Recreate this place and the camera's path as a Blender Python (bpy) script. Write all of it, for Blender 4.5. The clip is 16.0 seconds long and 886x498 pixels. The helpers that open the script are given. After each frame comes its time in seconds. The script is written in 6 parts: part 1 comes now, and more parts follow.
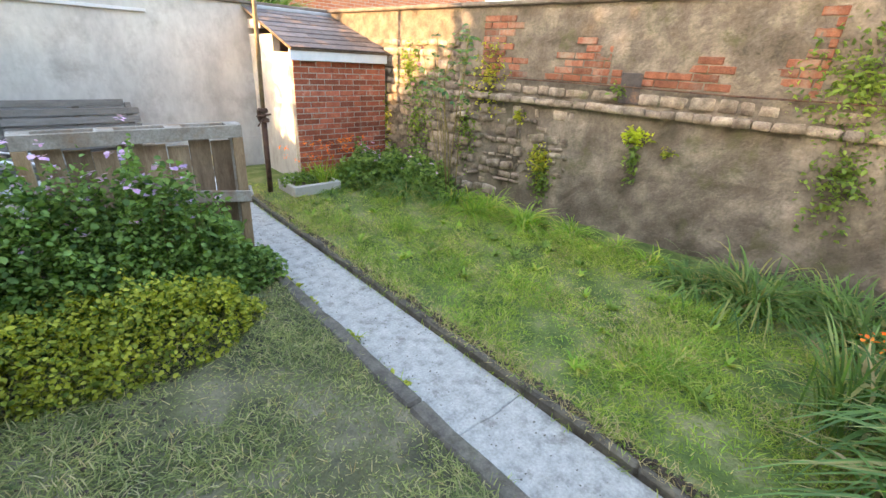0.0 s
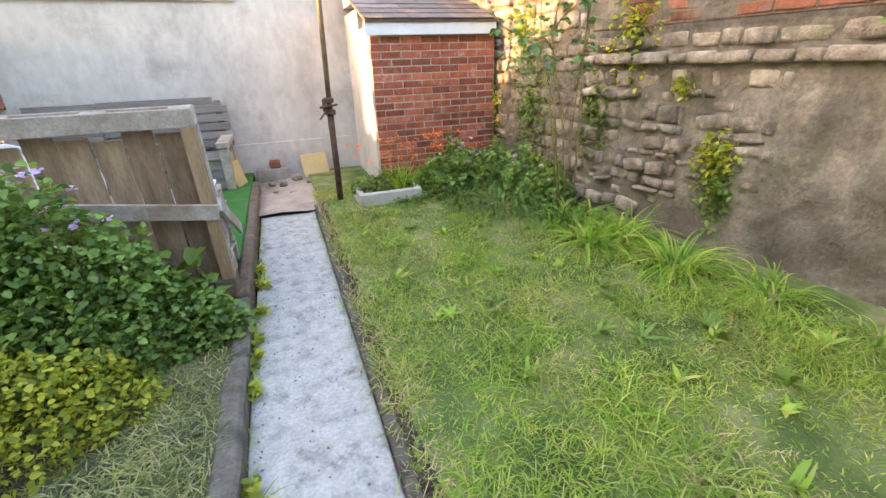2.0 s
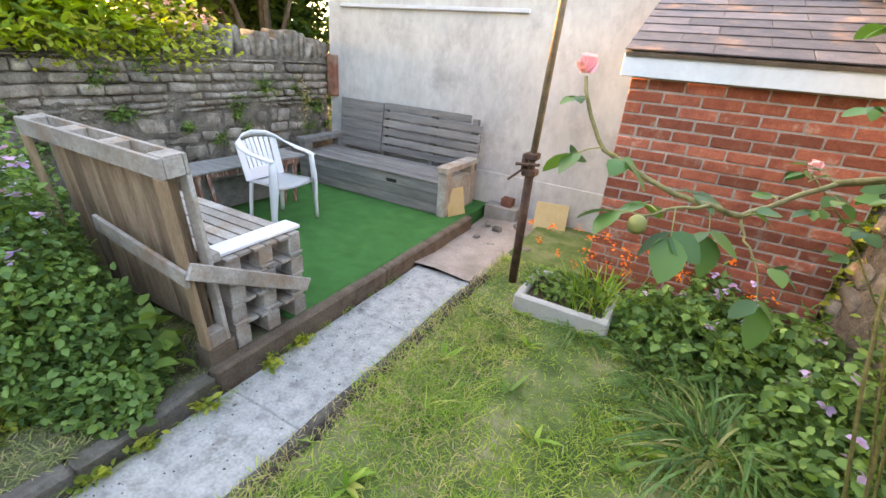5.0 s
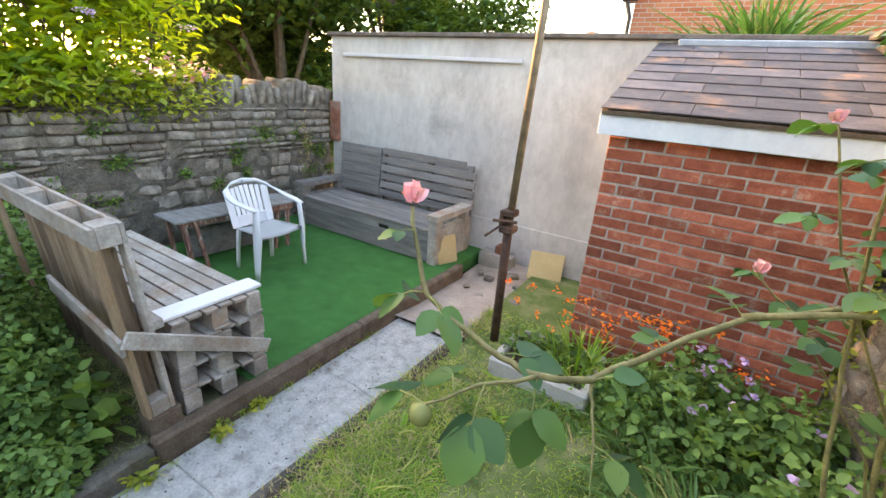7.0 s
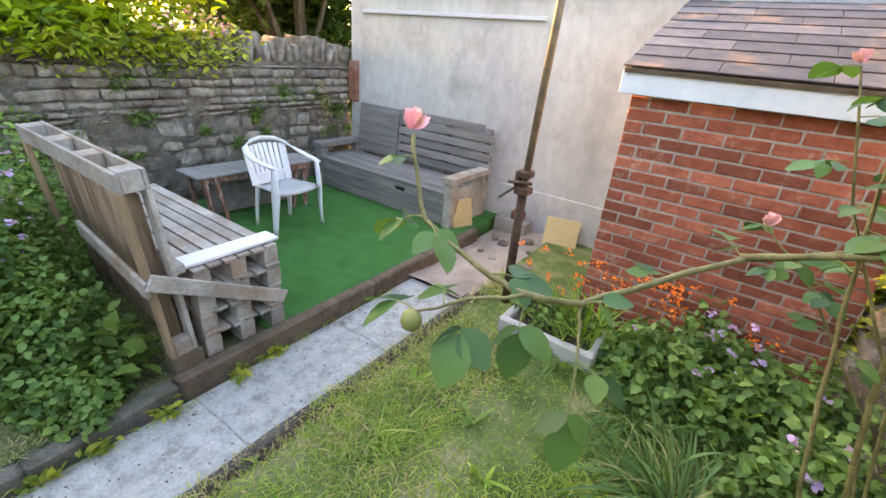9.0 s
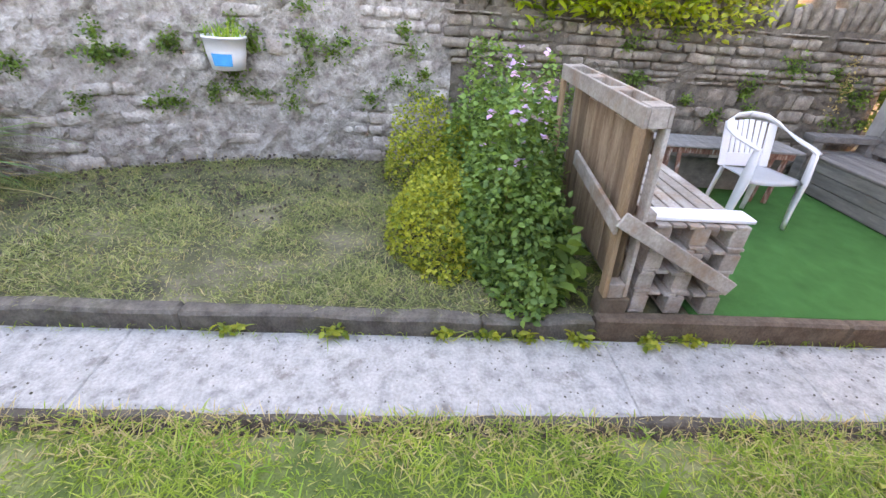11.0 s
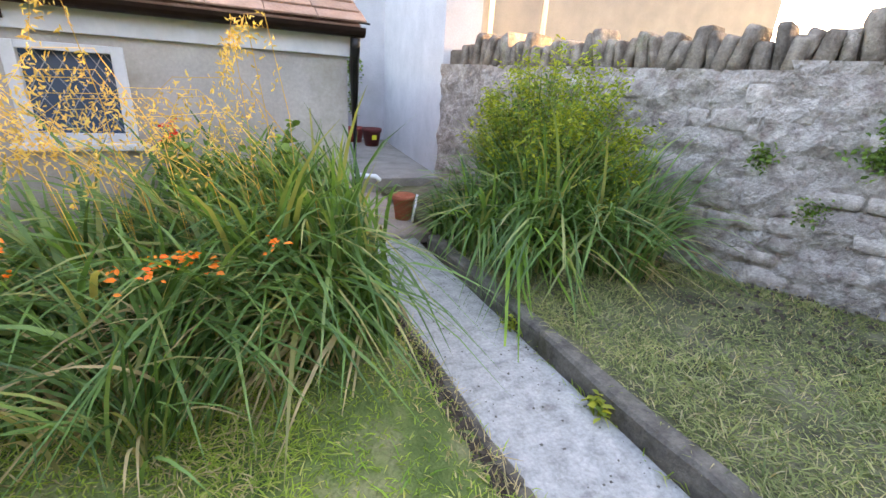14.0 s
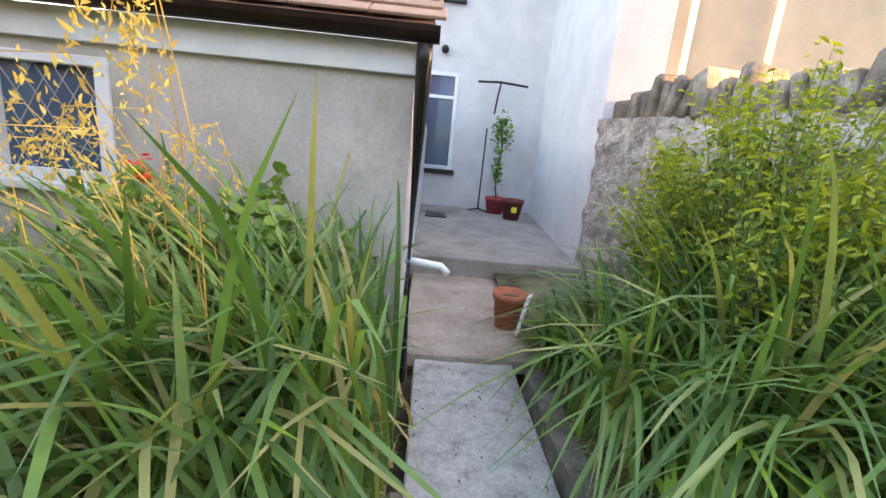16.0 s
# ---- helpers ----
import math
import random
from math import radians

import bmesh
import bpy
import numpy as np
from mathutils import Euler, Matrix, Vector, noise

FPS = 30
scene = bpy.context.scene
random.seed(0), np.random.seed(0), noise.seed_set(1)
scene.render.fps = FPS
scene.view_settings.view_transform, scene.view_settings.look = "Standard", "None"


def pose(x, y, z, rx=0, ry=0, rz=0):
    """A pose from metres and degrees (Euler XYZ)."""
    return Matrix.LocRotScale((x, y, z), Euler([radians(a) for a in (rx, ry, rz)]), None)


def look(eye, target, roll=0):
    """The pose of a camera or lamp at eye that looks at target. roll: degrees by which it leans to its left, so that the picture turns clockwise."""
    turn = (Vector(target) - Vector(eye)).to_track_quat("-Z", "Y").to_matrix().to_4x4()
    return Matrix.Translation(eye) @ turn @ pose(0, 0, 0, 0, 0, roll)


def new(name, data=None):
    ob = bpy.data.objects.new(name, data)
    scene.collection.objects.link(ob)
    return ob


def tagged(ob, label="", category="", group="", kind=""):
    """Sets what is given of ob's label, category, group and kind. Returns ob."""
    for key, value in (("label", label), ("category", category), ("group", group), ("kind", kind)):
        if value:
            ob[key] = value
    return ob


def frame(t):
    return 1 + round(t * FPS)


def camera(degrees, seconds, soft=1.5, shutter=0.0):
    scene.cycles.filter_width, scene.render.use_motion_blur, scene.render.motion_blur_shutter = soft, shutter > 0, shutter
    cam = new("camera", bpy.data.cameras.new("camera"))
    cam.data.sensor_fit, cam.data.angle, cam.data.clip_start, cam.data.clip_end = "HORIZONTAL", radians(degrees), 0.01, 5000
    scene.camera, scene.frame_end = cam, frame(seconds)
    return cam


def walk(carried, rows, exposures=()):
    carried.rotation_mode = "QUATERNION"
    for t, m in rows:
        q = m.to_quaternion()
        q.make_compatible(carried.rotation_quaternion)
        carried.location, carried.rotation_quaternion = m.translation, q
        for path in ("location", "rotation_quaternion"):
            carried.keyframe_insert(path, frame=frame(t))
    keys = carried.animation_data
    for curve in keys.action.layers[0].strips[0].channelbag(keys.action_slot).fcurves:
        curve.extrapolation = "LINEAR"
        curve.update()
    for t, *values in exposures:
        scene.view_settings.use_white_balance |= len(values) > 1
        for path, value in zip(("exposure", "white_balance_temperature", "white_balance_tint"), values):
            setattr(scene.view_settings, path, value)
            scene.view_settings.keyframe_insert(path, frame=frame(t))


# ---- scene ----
cam = camera(91.8, 16.0)
PATH = [
    (0, (-1.747, 0.708, 1.793), (-0.509, 2.059, 0.992), 3.1),
    (0.5, (-1.509, 1.032, 1.695), (-0.352, 2.486, 0.955), 1.5),
    (1, (-1.134, 1.124, 1.631), (-0.212, 2.682, 0.782), 0.3),
    (1.5, (-0.671, 1.371, 1.556), (0.097, 2.99, 0.668), -1.0),
    (2, (-0.216, 1.652, 1.45), (0.398, 3.377, 0.646), -2.0),
    (2.5, (0.13, 1.922, 1.601), (0.434, 3.718, 0.775), -3.1),
    (3, (0.419, 2.292, 1.57), (0.359, 4.07, 0.657), -0.7),
    (3.5, (0.73, 2.59, 1.661), (0.436, 4.344, 0.747), 0.5),
    (4, (1.042, 2.863, 1.612), (0.476, 4.552, 0.704), 2.1),
    (4.5, (1.174, 3.152, 1.671), (0.522, 4.847, 0.833), 6.2),
    (5, (1.228, 3.33, 1.755), (0.387, 4.944, 0.925), 4.8),
    (7.5, (1.498, 3.702, 1.944), (0.525, 5.306, 1.251), 4.6),
    (8, (1.548, 3.717, 1.963), (0.811, 5.429, 1.238), 5.0),
    (10.5, (1.278, 3.416, 1.642), (-0.349, 3.935, 0.6), 4.0),
    (11, (1.23, 3.33, 1.63), (-0.485, 3.453, 0.609), 4.3),
    (11.5, (1.284, 3.2, 1.647), (-0.428, 2.974, 0.637), 3.2),
    (12, (1.317, 3.033, 1.641), (-0.318, 2.465, 0.638), 2.9),
    (12.5, (1.262, 2.885, 1.546), (-0.198, 1.943, 0.556), 2.7),
    (13, (1.05, 2.54, 1.309), (-0.198, 1.2, 0.504), 3.1),
    (13.5, (0.99, 2.31, 1.251), (-0.06, 0.782, 0.499), 2.6),
    (14, (0.736, 1.96, 1.281), (-0.058, 0.27, 0.566), 3.8),
    (14.5, (0.527, 1.772, 1.288), (0.055, -0.052, 0.619), 1.5),
    (15, (0.345, 1.431, 1.231), (-0.046, -0.434, 0.624), 2.3),
    (15.5, (0.137, 1.176, 1.164), (-0.007, -0.773, 0.739), 5.8),
    (16, (-0.012, 0.779, 1.136), (-0.106, -1.166, 0.681), 5.5),
]
walk(cam, [(t, look(eye, target, roll)) for t, eye, target, roll in PATH],
     [(0, 3.50, 7750, 12), (1, 3.57, 7900, 14), (3.5, 3.80, 8300, 20), (5, 3.72, 8300, 17), (8, 3.44, 7900, 14), (10.5, 3.85, 8400, 25), (12.5, 3.88, 8600, 29), (13.5, 3.6, 8300, 26), (14.5, 3.60, 7900, 19), (15.5, 3.52, 8000, 18), (16, 3.64, 8400, 21)])

# ---- light and sky ----
world = bpy.data.worlds.new("sky")
scene.world = world
world.use_nodes = True
SUN_AZ, SUN_EL = (-0.9996, 0.025), 15.0
wn = world.node_tree.nodes
sky = wn.new("ShaderNodeTexSky")
sky.sky_type, sky.sun_disc = "NISHITA", False
sky.sun_elevation = radians(SUN_EL)
sky.sun_rotation = math.atan2(SUN_AZ[0], SUN_AZ[1])
sky.air_density, sky.dust_density = 1.0, 2.5
world.node_tree.links.new(sky.outputs[0], wn["Background"].inputs[0])
wn["Background"].inputs[1].default_value = 0.15
sun = new("sun", bpy.data.lights.new("sun", "SUN"))
sun.data.energy, sun.data.angle, sun.data.color = 2.3, radians(0.5), (1.0, 0.64, 0.32)
sun_from = Vector((SUN_AZ[0], SUN_AZ[1], math.tan(radians(SUN_EL)))).normalized()
sun.matrix_world = look(sun_from * 30, (0, 0, 0))

# ---- materials ----
def tree_of(name):
    m = bpy.data.materials.new(name)
    m.use_nodes = True
    return m, m.node_tree.nodes, m.node_tree.links


def ramp(nodes, links, source, stops):
    r = nodes.new("ShaderNodeValToRGB")
    while len(r.color_ramp.elements) < len(stops):
        r.color_ramp.elements.new(0.5)
    for e, (p, c) in zip(r.color_ramp.elements, stops):
        e.position, e.color = p, (*c, 1)
    links.new(source, r.inputs[0])
    return r.outputs[0]


def noise_node(nodes, links, scale, detail=4, stretch=None, rough=0.6):
    geo = nodes.new("ShaderNodeNewGeometry")
    n = nodes.new("ShaderNodeTexNoise")
    n.inputs["Scale"].default_value, n.inputs["Detail"].default_value = scale, detail
    n.inputs["Roughness"].default_value = rough
    if stretch:
        mp = nodes.new("ShaderNodeMapping")
        mp.inputs["Scale"].default_value = stretch
        links.new(geo.outputs["Position"], mp.inputs[0])
        links.new(mp.outputs[0], n.inputs["Vector"])
    else:
        links.new(geo.outputs["Position"], n.inputs["Vector"])
    return n.outputs["Fac"]


def mixc(nodes, links, fac, a, b, mode="MIX"):
    mx = nodes.new("ShaderNodeMix")
    mx.data_type, mx.blend_type = "RGBA", mode
    for src, slot in ((fac, 0), (a, 6), (b, 7)):
        if isinstance(src, (float, int)):
            mx.inputs[slot].default_value = src
        elif isinstance(src, tuple):
            mx.inputs[slot].default_value = (*src, 1)
        else:
            links.new(src, mx.inputs[slot])
    return mx.outputs[2]


def surface(name, stops, scale=6, fine=60, bump=0.3, rough=0.85, stains=None, stain_scale=1.2, stain_range=(0.5, 0.7),
            stretch=None, vary=0.0, metal=0.0, depth=0.01, island=False):
    """A worn surface: a colour ramp over coarse noise, fine grain, stains of their own shape, and relief."""
    m, n, l = tree_of(name)
    b = n["Principled BSDF"]
    col = ramp(n, l, noise_node(n, l, scale, 6, stretch), stops)
    grain = noise_node(n, l, fine, 3, stretch)
    gcol = ramp(n, l, grain, [(0.3, (0.72, 0.72, 0.72)), (0.7, (1.15, 1.15, 1.15))])
    col = mixc(n, l, min(0.8, 0.1 + 1.6 * bump), col, gcol, "MULTIPLY")
    if stains:
        lo, hi = stain_range
        mask = ramp(n, l, noise_node(n, l, stain_scale, 8, None, 0.7), [(lo, (0, 0, 0)), (hi, (1, 1, 1))])
        col = mixc(n, l, mask, col, stains)
    if vary:
        if island:
            rnd = n.new("ShaderNodeNewGeometry").outputs["Random Per Island"]
        else:
            rnd = n.new("ShaderNodeObjectInfo").outputs["Random"]
        vcol = ramp(n, l, rnd, [(0, (1 - vary,) * 3), (0.5, (1, 1 - vary * 0.15, 1 - vary * 0.3)), (1, (1 + vary,) * 3)])
        col = mixc(n, l, 1.0, col, vcol, "MULTIPLY")
    l.new(col, b.inputs["Base Color"])
    b.inputs["Roughness"].default_value, b.inputs["Metallic"].default_value = rough, metal
    b.inputs["Specular IOR Level"].default_value = 0.3
    if bump:
        add = n.new("ShaderNodeMath")
        add.operation = "ADD"
        l.new(grain, add.inputs[0])
        l.new(noise_node(n, l, scale * 2.5, 5, stretch), add.inputs[1])
        bp = n.new("ShaderNodeBump")
        bp.inputs["Strength"].default_value, bp.inputs["Distance"].default_value = bump, depth
        l.new(add.outputs[0], bp.inputs["Height"])
        l.new(bp.outputs[0], b.inputs["Normal"])
    return m


def foliage(name, dark, light, glow=0.45, rough=0.5, tip=None, single=False):
    """Leaves: colour by leaf, with light that shines through."""
    m, n, l = tree_of(name)
    b = n["Principled BSDF"]
    rnd = n.new("ShaderNodeObjectInfo").outputs["Random"] if single else n.new("ShaderNodeNewGeometry").outputs["Random Per Island"]
    dark, light = [tuple(min(1, c * 1.3) for c in q) for q in (dark, light)]
    stops = [(0.0, dark), (0.75, light)] + ([(0.97, tip)] if tip else [])
    col = ramp(n, l, rnd, stops)
    patch = ramp(n, l, noise_node(n, l, 5, 3), [(0.3, (0.75, 0.8, 0.75)), (0.7, (1.2, 1.15, 1.0))])
    col = mixc(n, l, 1.0, col, patch, "MULTIPLY")
    l.new(col, b.inputs["Base Color"])
    b.inputs["Roughness"].default_value = rough
    b.inputs["Specular IOR Level"].default_value = 0.35
    tr = n.new("ShaderNodeBsdfTranslucent")
    l.new(mixc(n, l, 1.0, col, (1.6, 1.5, 0.6), "MULTIPLY"), tr.inputs[0])
    mx = n.new("ShaderNodeMixShader")
    mx.inputs[0].default_value = glow
    l.new(b.outputs[0], mx.inputs[1])
    l.new(tr.outputs[0], mx.inputs[2])
    l.new(mx.outputs[0], n["Material Output"].inputs[0])
    return m


M = {}
M["concrete"] = surface("pale_concrete", [(0.30, (0.27, 0.265, 0.25)), (0.45, (0.40, 0.395, 0.375)), (0.66, (0.50, 0.49, 0.465))], 12, 60, 0.8, 0.9,
                        stains=(0.20, 0.185, 0.165), stain_scale=4.5, stain_range=(0.57, 0.68), depth=0.008)
M["concrete_red"] = surface("pinkish_concrete", [(0.3, (0.30, 0.24, 0.20)), (0.7, (0.46, 0.38, 0.33))], 4, 50, 0.4, 0.9, stains=(0.2, 0.17, 0.14))
M["patio"] = surface("patio_concrete", [(0.3, (0.26, 0.24, 0.22)), (0.7, (0.40, 0.37, 0.34))], 4, 50, 0.4, 0.9, stains=(0.18, 0.17, 0.14))
M["kerb"] = surface("weathered_kerb", [(0.3, (0.09, 0.08, 0.07)), (0.7, (0.22, 0.20, 0.17))], 10, 70, 0.9, 0.95, stains=(0.07, 0.07, 0.04), stain_scale=4, vary=0.12)
M["kerb_dirty"] = surface("dirty_kerb", [(0.3, (0.06, 0.05, 0.04)), (0.7, (0.17, 0.15, 0.12))], 8, 70, 0.8, 0.95, stains=(0.22, 0.19, 0.14), stain_scale=5)
M["soil"] = surface("soil", [(0.3, (0.06, 0.045, 0.03)), (0.7, (0.14, 0.11, 0.075))], 10, 90, 0.8, 1.0)
M["soil_dark"] = surface("damp_dark_soil", [(0.3, (0.04, 0.03, 0.022)), (0.7, (0.13, 0.10, 0.075))], 14, 90, 0.9, 1.0)
M["lawn"] = surface("lawn_thatch", [(0.32, (0.055, 0.10, 0.025)), (0.5, (0.15, 0.20, 0.06)), (0.66, (0.31, 0.29, 0.15))], 3, 80, 0.8, 1.0, depth=0.02)
M["mown"] = surface("mown_thatch", [(0.3, (0.05, 0.05, 0.035)), (0.5, (0.15, 0.15, 0.075)), (0.7, (0.30, 0.26, 0.18))], 3, 80, 0.8, 1.0,
                    stains=(0.055, 0.05, 0.045), stain_scale=2.0, depth=0.02)
M["turf"] = surface("artificial_turf", [(0.3, (0.035, 0.14, 0.03)), (0.7, (0.055, 0.21, 0.05))], 6, 220, 0.8, 0.95)
M["render_white"] = surface("old_white_render", [(0.25, (0.40, 0.38, 0.37)), (0.5, (0.53, 0.51, 0.49)), (0.8, (0.60, 0.58, 0.55))], 2.2, 14, 0.2, 0.9,
                            stains=(0.30, 0.265, 0.245), stain_scale=1.9, stain_range=(0.50, 0.78), stretch=(1, 1, 0.5))
M["house_white"] = surface("white_masonry_paint", [(0.3, (0.50, 0.51, 0.54)), (0.7, (0.62, 0.62, 0.65))], 3, 50, 0.2, 0.8, stains=(0.5, 0.47, 0.43), stain_scale=1.5, stain_range=(0.64, 0.82))
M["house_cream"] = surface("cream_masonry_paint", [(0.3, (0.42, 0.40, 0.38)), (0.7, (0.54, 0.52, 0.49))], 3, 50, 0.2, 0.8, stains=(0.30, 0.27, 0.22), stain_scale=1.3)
# neighbour wall: cream with shade put into it, darker and bluer against orange light
M["cream_shaded"] = surface("shaded_cream_paint", [(0.3, (0.22, 0.24, 0.25)), (0.7, (0.28, 0.30, 0.305))], 3, 50, 0.1, 0.8)
M["paint"] = surface("white_gloss_paint", [(0.3, (0.62, 0.66, 0.70)), (0.7, (0.74, 0.77, 0.80))], 6, 30, 0.05, 0.45)
M["mortar"] = surface("mortar", [(0.3, (0.34, 0.29, 0.25)), (0.7, (0.52, 0.46, 0.40))], 9, 90, 0.6, 1.0)
M["brick"] = surface("red_brick", [(0.3, (0.30, 0.085, 0.055)), (0.6, (0.44, 0.14, 0.085)), (0.8, (0.50, 0.24, 0.16))], 14, 110, 0.6, 0.9, stains=(0.44, 0.31, 0.25), stain_scale=7, stain_range=(0.58, 0.70), vary=0.42)
M["brick_old"] = surface("old_brick", [(0.3, (0.16, 0.06, 0.04)), (0.7, (0.30, 0.13, 0.085))], 12, 100, 0.6, 0.95, stains=(0.24, 0.21, 0.18), stain_scale=4, vary=0.3)
M["stone"] = surface("rubble_stone", [(0.3, (0.13, 0.105, 0.085)), (0.5, (0.24, 0.205, 0.175)), (0.7, (0.40, 0.35, 0.295))], 9, 70, 0.9, 0.95,
                     stains=(0.12, 0.14, 0.06), stain_scale=3.5, stain_range=(0.58, 0.75), vary=0.28, depth=0.015)
M["limewash"] = surface("limewashed_rubble", [(0.34, (0.30, 0.25, 0.225)), (0.5, (0.47, 0.42, 0.385)), (0.70, (0.68, 0.63, 0.585))], 11, 45, 0.9, 0.95,
                        stains=(0.24, 0.20, 0.18), stain_scale=5.5, stain_range=(0.54, 0.66), vary=0.14, depth=0.02)
M["lime_core"] = surface("limewashed_mortar", [(0.34, (0.29, 0.24, 0.215)), (0.5, (0.45, 0.40, 0.365)), (0.70, (0.66, 0.61, 0.565))], 11, 40, 1.0, 1.0,
                         stains=(0.23, 0.19, 0.17), stain_scale=5.5, stain_range=(0.54, 0.66), depth=0.035)
M["wall_core"] = surface("earthy_mortar", [(0.3, (0.11, 0.09, 0.075)), (0.7, (0.25, 0.21, 0.17))], 8, 60, 1.0, 1.0, depth=0.03)
M["render_grey"] = surface("patched_grey_render", [(0.3, (0.075, 0.063, 0.05)), (0.5, (0.155, 0.134, 0.112)), (0.68, (0.28, 0.242, 0.204))], 2.6, 38, 0.9, 0.95,
                           stains=(0.10, 0.10, 0.06), stain_scale=2.2, stain_range=(0.56, 0.66), depth=0.015)
M["slate"] = surface("roof_slate", [(0.3, (0.045, 0.045, 0.055)), (0.7, (0.10, 0.095, 0.105))], 9, 60, 0.3, 0.55, stains=(0.24, 0.155, 0.105), stain_scale=3.5, stain_range=(0.54, 0.68), vary=0.35)
def far_brick():
    m, n, l = tree_of("far_brickwork")
    geo = n.new("ShaderNodeNewGeometry")
    mp = n.new("ShaderNodeMapping")
    mp.inputs["Rotation"].default_value = (radians(-90), 0, 0)
    l.new(geo.outputs["Position"], mp.inputs[0])
    bt = n.new("ShaderNodeTexBrick")
    bt.inputs["Scale"].default_value = 1.0
    bt.inputs["Brick Width"].default_value, bt.inputs["Row Height"].default_value, bt.inputs["Mortar Size"].default_value = 0.30, 0.10, 0.009
    bt.inputs["Color1"].default_value, bt.inputs["Color2"].default_value, bt.inputs["Mortar"].default_value = (0.40, 0.11, 0.05, 1), (0.52, 0.19, 0.09, 1), (0.42, 0.34, 0.28, 1)
    l.new(mp.outputs[0], bt.inputs["Vector"])
    l.new(bt.outputs["Color"], n["Principled BSDF"].inputs["Base Color"])
    n["Principled BSDF"].inputs["Roughness"].default_value = 0.9
    return m


M["brick_far"] = far_brick()
M["roof_tile"] = surface("brown_roof_tile", [(0.3, (0.28, 0.17, 0.12)), (0.7, (0.38, 0.25, 0.19))], 9, 60, 0.3, 0.8, vary=0.12)
M["coping"] = surface("dark_coping", [(0.3, (0.10, 0.08, 0.07)), (0.7, (0.2, 0.17, 0.15))], 9, 60, 0.3, 0.9)
M["wood"] = surface("weathered_pallet_wood", [(0.3, (0.26, 0.22, 0.19)), (0.55, (0.42, 0.38, 0.34)), (0.75, (0.55, 0.52, 0.49))], 5, 60, 0.5, 0.9,
                    stains=(0.30, 0.19, 0.12), stain_scale=4, stretch=(1, 1, 1), vary=0.15, depth=0.005)
M["wood_grey"] = surface("grey_bench_wood", [(0.3, (0.15, 0.14, 0.135)), (0.55, (0.24, 0.225, 0.215)), (0.8, (0.34, 0.32, 0.31))], 6, 70, 0.6, 0.9, stretch=(0.35, 2, 3), vary=0.2, depth=0.006)
M["wood_warm"] = surface("raw_timber", [(0.3, (0.30, 0.19, 0.11)), (0.7, (0.48, 0.34, 0.22))], 6, 60, 0.5, 0.85, stretch=(3, 3, 0.5), vary=0.15, depth=0.005)
M["wood_leg"] = surface("peeling_red_brown_wood", [(0.35, (0.16, 0.06, 0.045)), (0.55, (0.30, 0.16, 0.12)), (0.7, (0.50, 0.46, 0.43))], 16, 70, 0.5, 0.85, stretch=(3, 3, 0.7), depth=0.004)
M["wood_panel"] = surface("brown_panel_wood", [(0.3, (0.20, 0.13, 0.085)), (0.7, (0.40, 0.29, 0.20))], 6, 60, 0.5, 0.9, stretch=(3, 3, 0.5), vary=0.25, depth=0.005)
M["wood_dark"] = surface("dark_timber_edging", [(0.3, (0.10, 0.07, 0.05)), (0.7, (0.20, 0.15, 0.11))], 8, 60, 0.6, 0.9)
M["ply"] = surface("ply_board", [(0.3, (0.48, 0.36, 0.18)), (0.7, (0.58, 0.45, 0.25))], 4, 50, 0.1, 0.8)
M["plastic"] = surface("white_plastic", [(0.3, (0.74, 0.73, 0.76)), (0.7, (0.80, 0.79, 0.81))], 6, 60, 0.03, 0.4)
M["rust"] = surface("rusty_iron", [(0.3, (0.055, 0.03, 0.025)), (0.7, (0.14, 0.08, 0.055))], 14, 80, 0.5, 0.7, metal=0.2)
M["pole"] = surface("old_pole_paint", [(0.3, (0.16, 0.12, 0.085)), (0.7, (0.30, 0.23, 0.15))], 12, 60, 0.3, 0.5, metal=0.3)
M["black"] = surface("black_plastic", [(0.3, (0.012, 0.012, 0.013)), (0.7, (0.025, 0.022, 0.022))], 9, 60, 0.05, 0.35)
M["brown_plastic"] = surface("brown_gutter", [(0.3, (0.03, 0.016, 0.012)), (0.7, (0.05, 0.028, 0.022))], 9, 60, 0.05, 0.4)
M["terracotta"] = surface("terracotta", [(0.3, (0.42, 0.11, 0.06)), (0.7, (0.56, 0.19, 0.11))], 9, 60, 0.2, 0.8)
M["pot_dark"] = surface("dark_red_pot", [(0.3, (0.12, 0.03, 0.03)), (0.7, (0.2, 0.05, 0.045))], 9, 60, 0.1, 0.5)
M["pot_red"] = surface("red_pot", [(0.3, (0.36, 0.05, 0.05)), (0.7, (0.45, 0.08, 0.07))], 9, 60, 0.1, 0.5)
M["blue"] = surface("blue_print", [(0.3, (0.02, 0.32, 0.66)), (0.7, (0.03, 0.38, 0.75))], 9, 60, 0.0, 0.4)
M["yellow"] = surface("yellow_label", [(0.3, (0.75, 0.70, 0.05)), (0.7, (0.8, 0.75, 0.06))], 9, 60, 0.0, 0.5)
M["slate_red"] = surface("pink_paint", [(0.3, (0.6, 0.08, 0.10)), (0.7, (0.65, 0.1, 0.12))], 9, 60, 0.0, 0.7)
M["lead"] = surface("lead_flashing", [(0.3, (0.25, 0.28, 0.32)), (0.7, (0.36, 0.39, 0.43))], 9, 60, 0.2, 0.5)
M["bark"] = surface("bark", [(0.3, (0.07, 0.05, 0.035)), (0.7, (0.16, 0.12, 0.08))], 12, 60, 0.8, 0.95)
M["curtain"] = surface("net_curtain", [(0.3, (0.55, 0.55, 0.52)), (0.7, (0.65, 0.65, 0.6))], 9, 60, 0.0, 0.9)
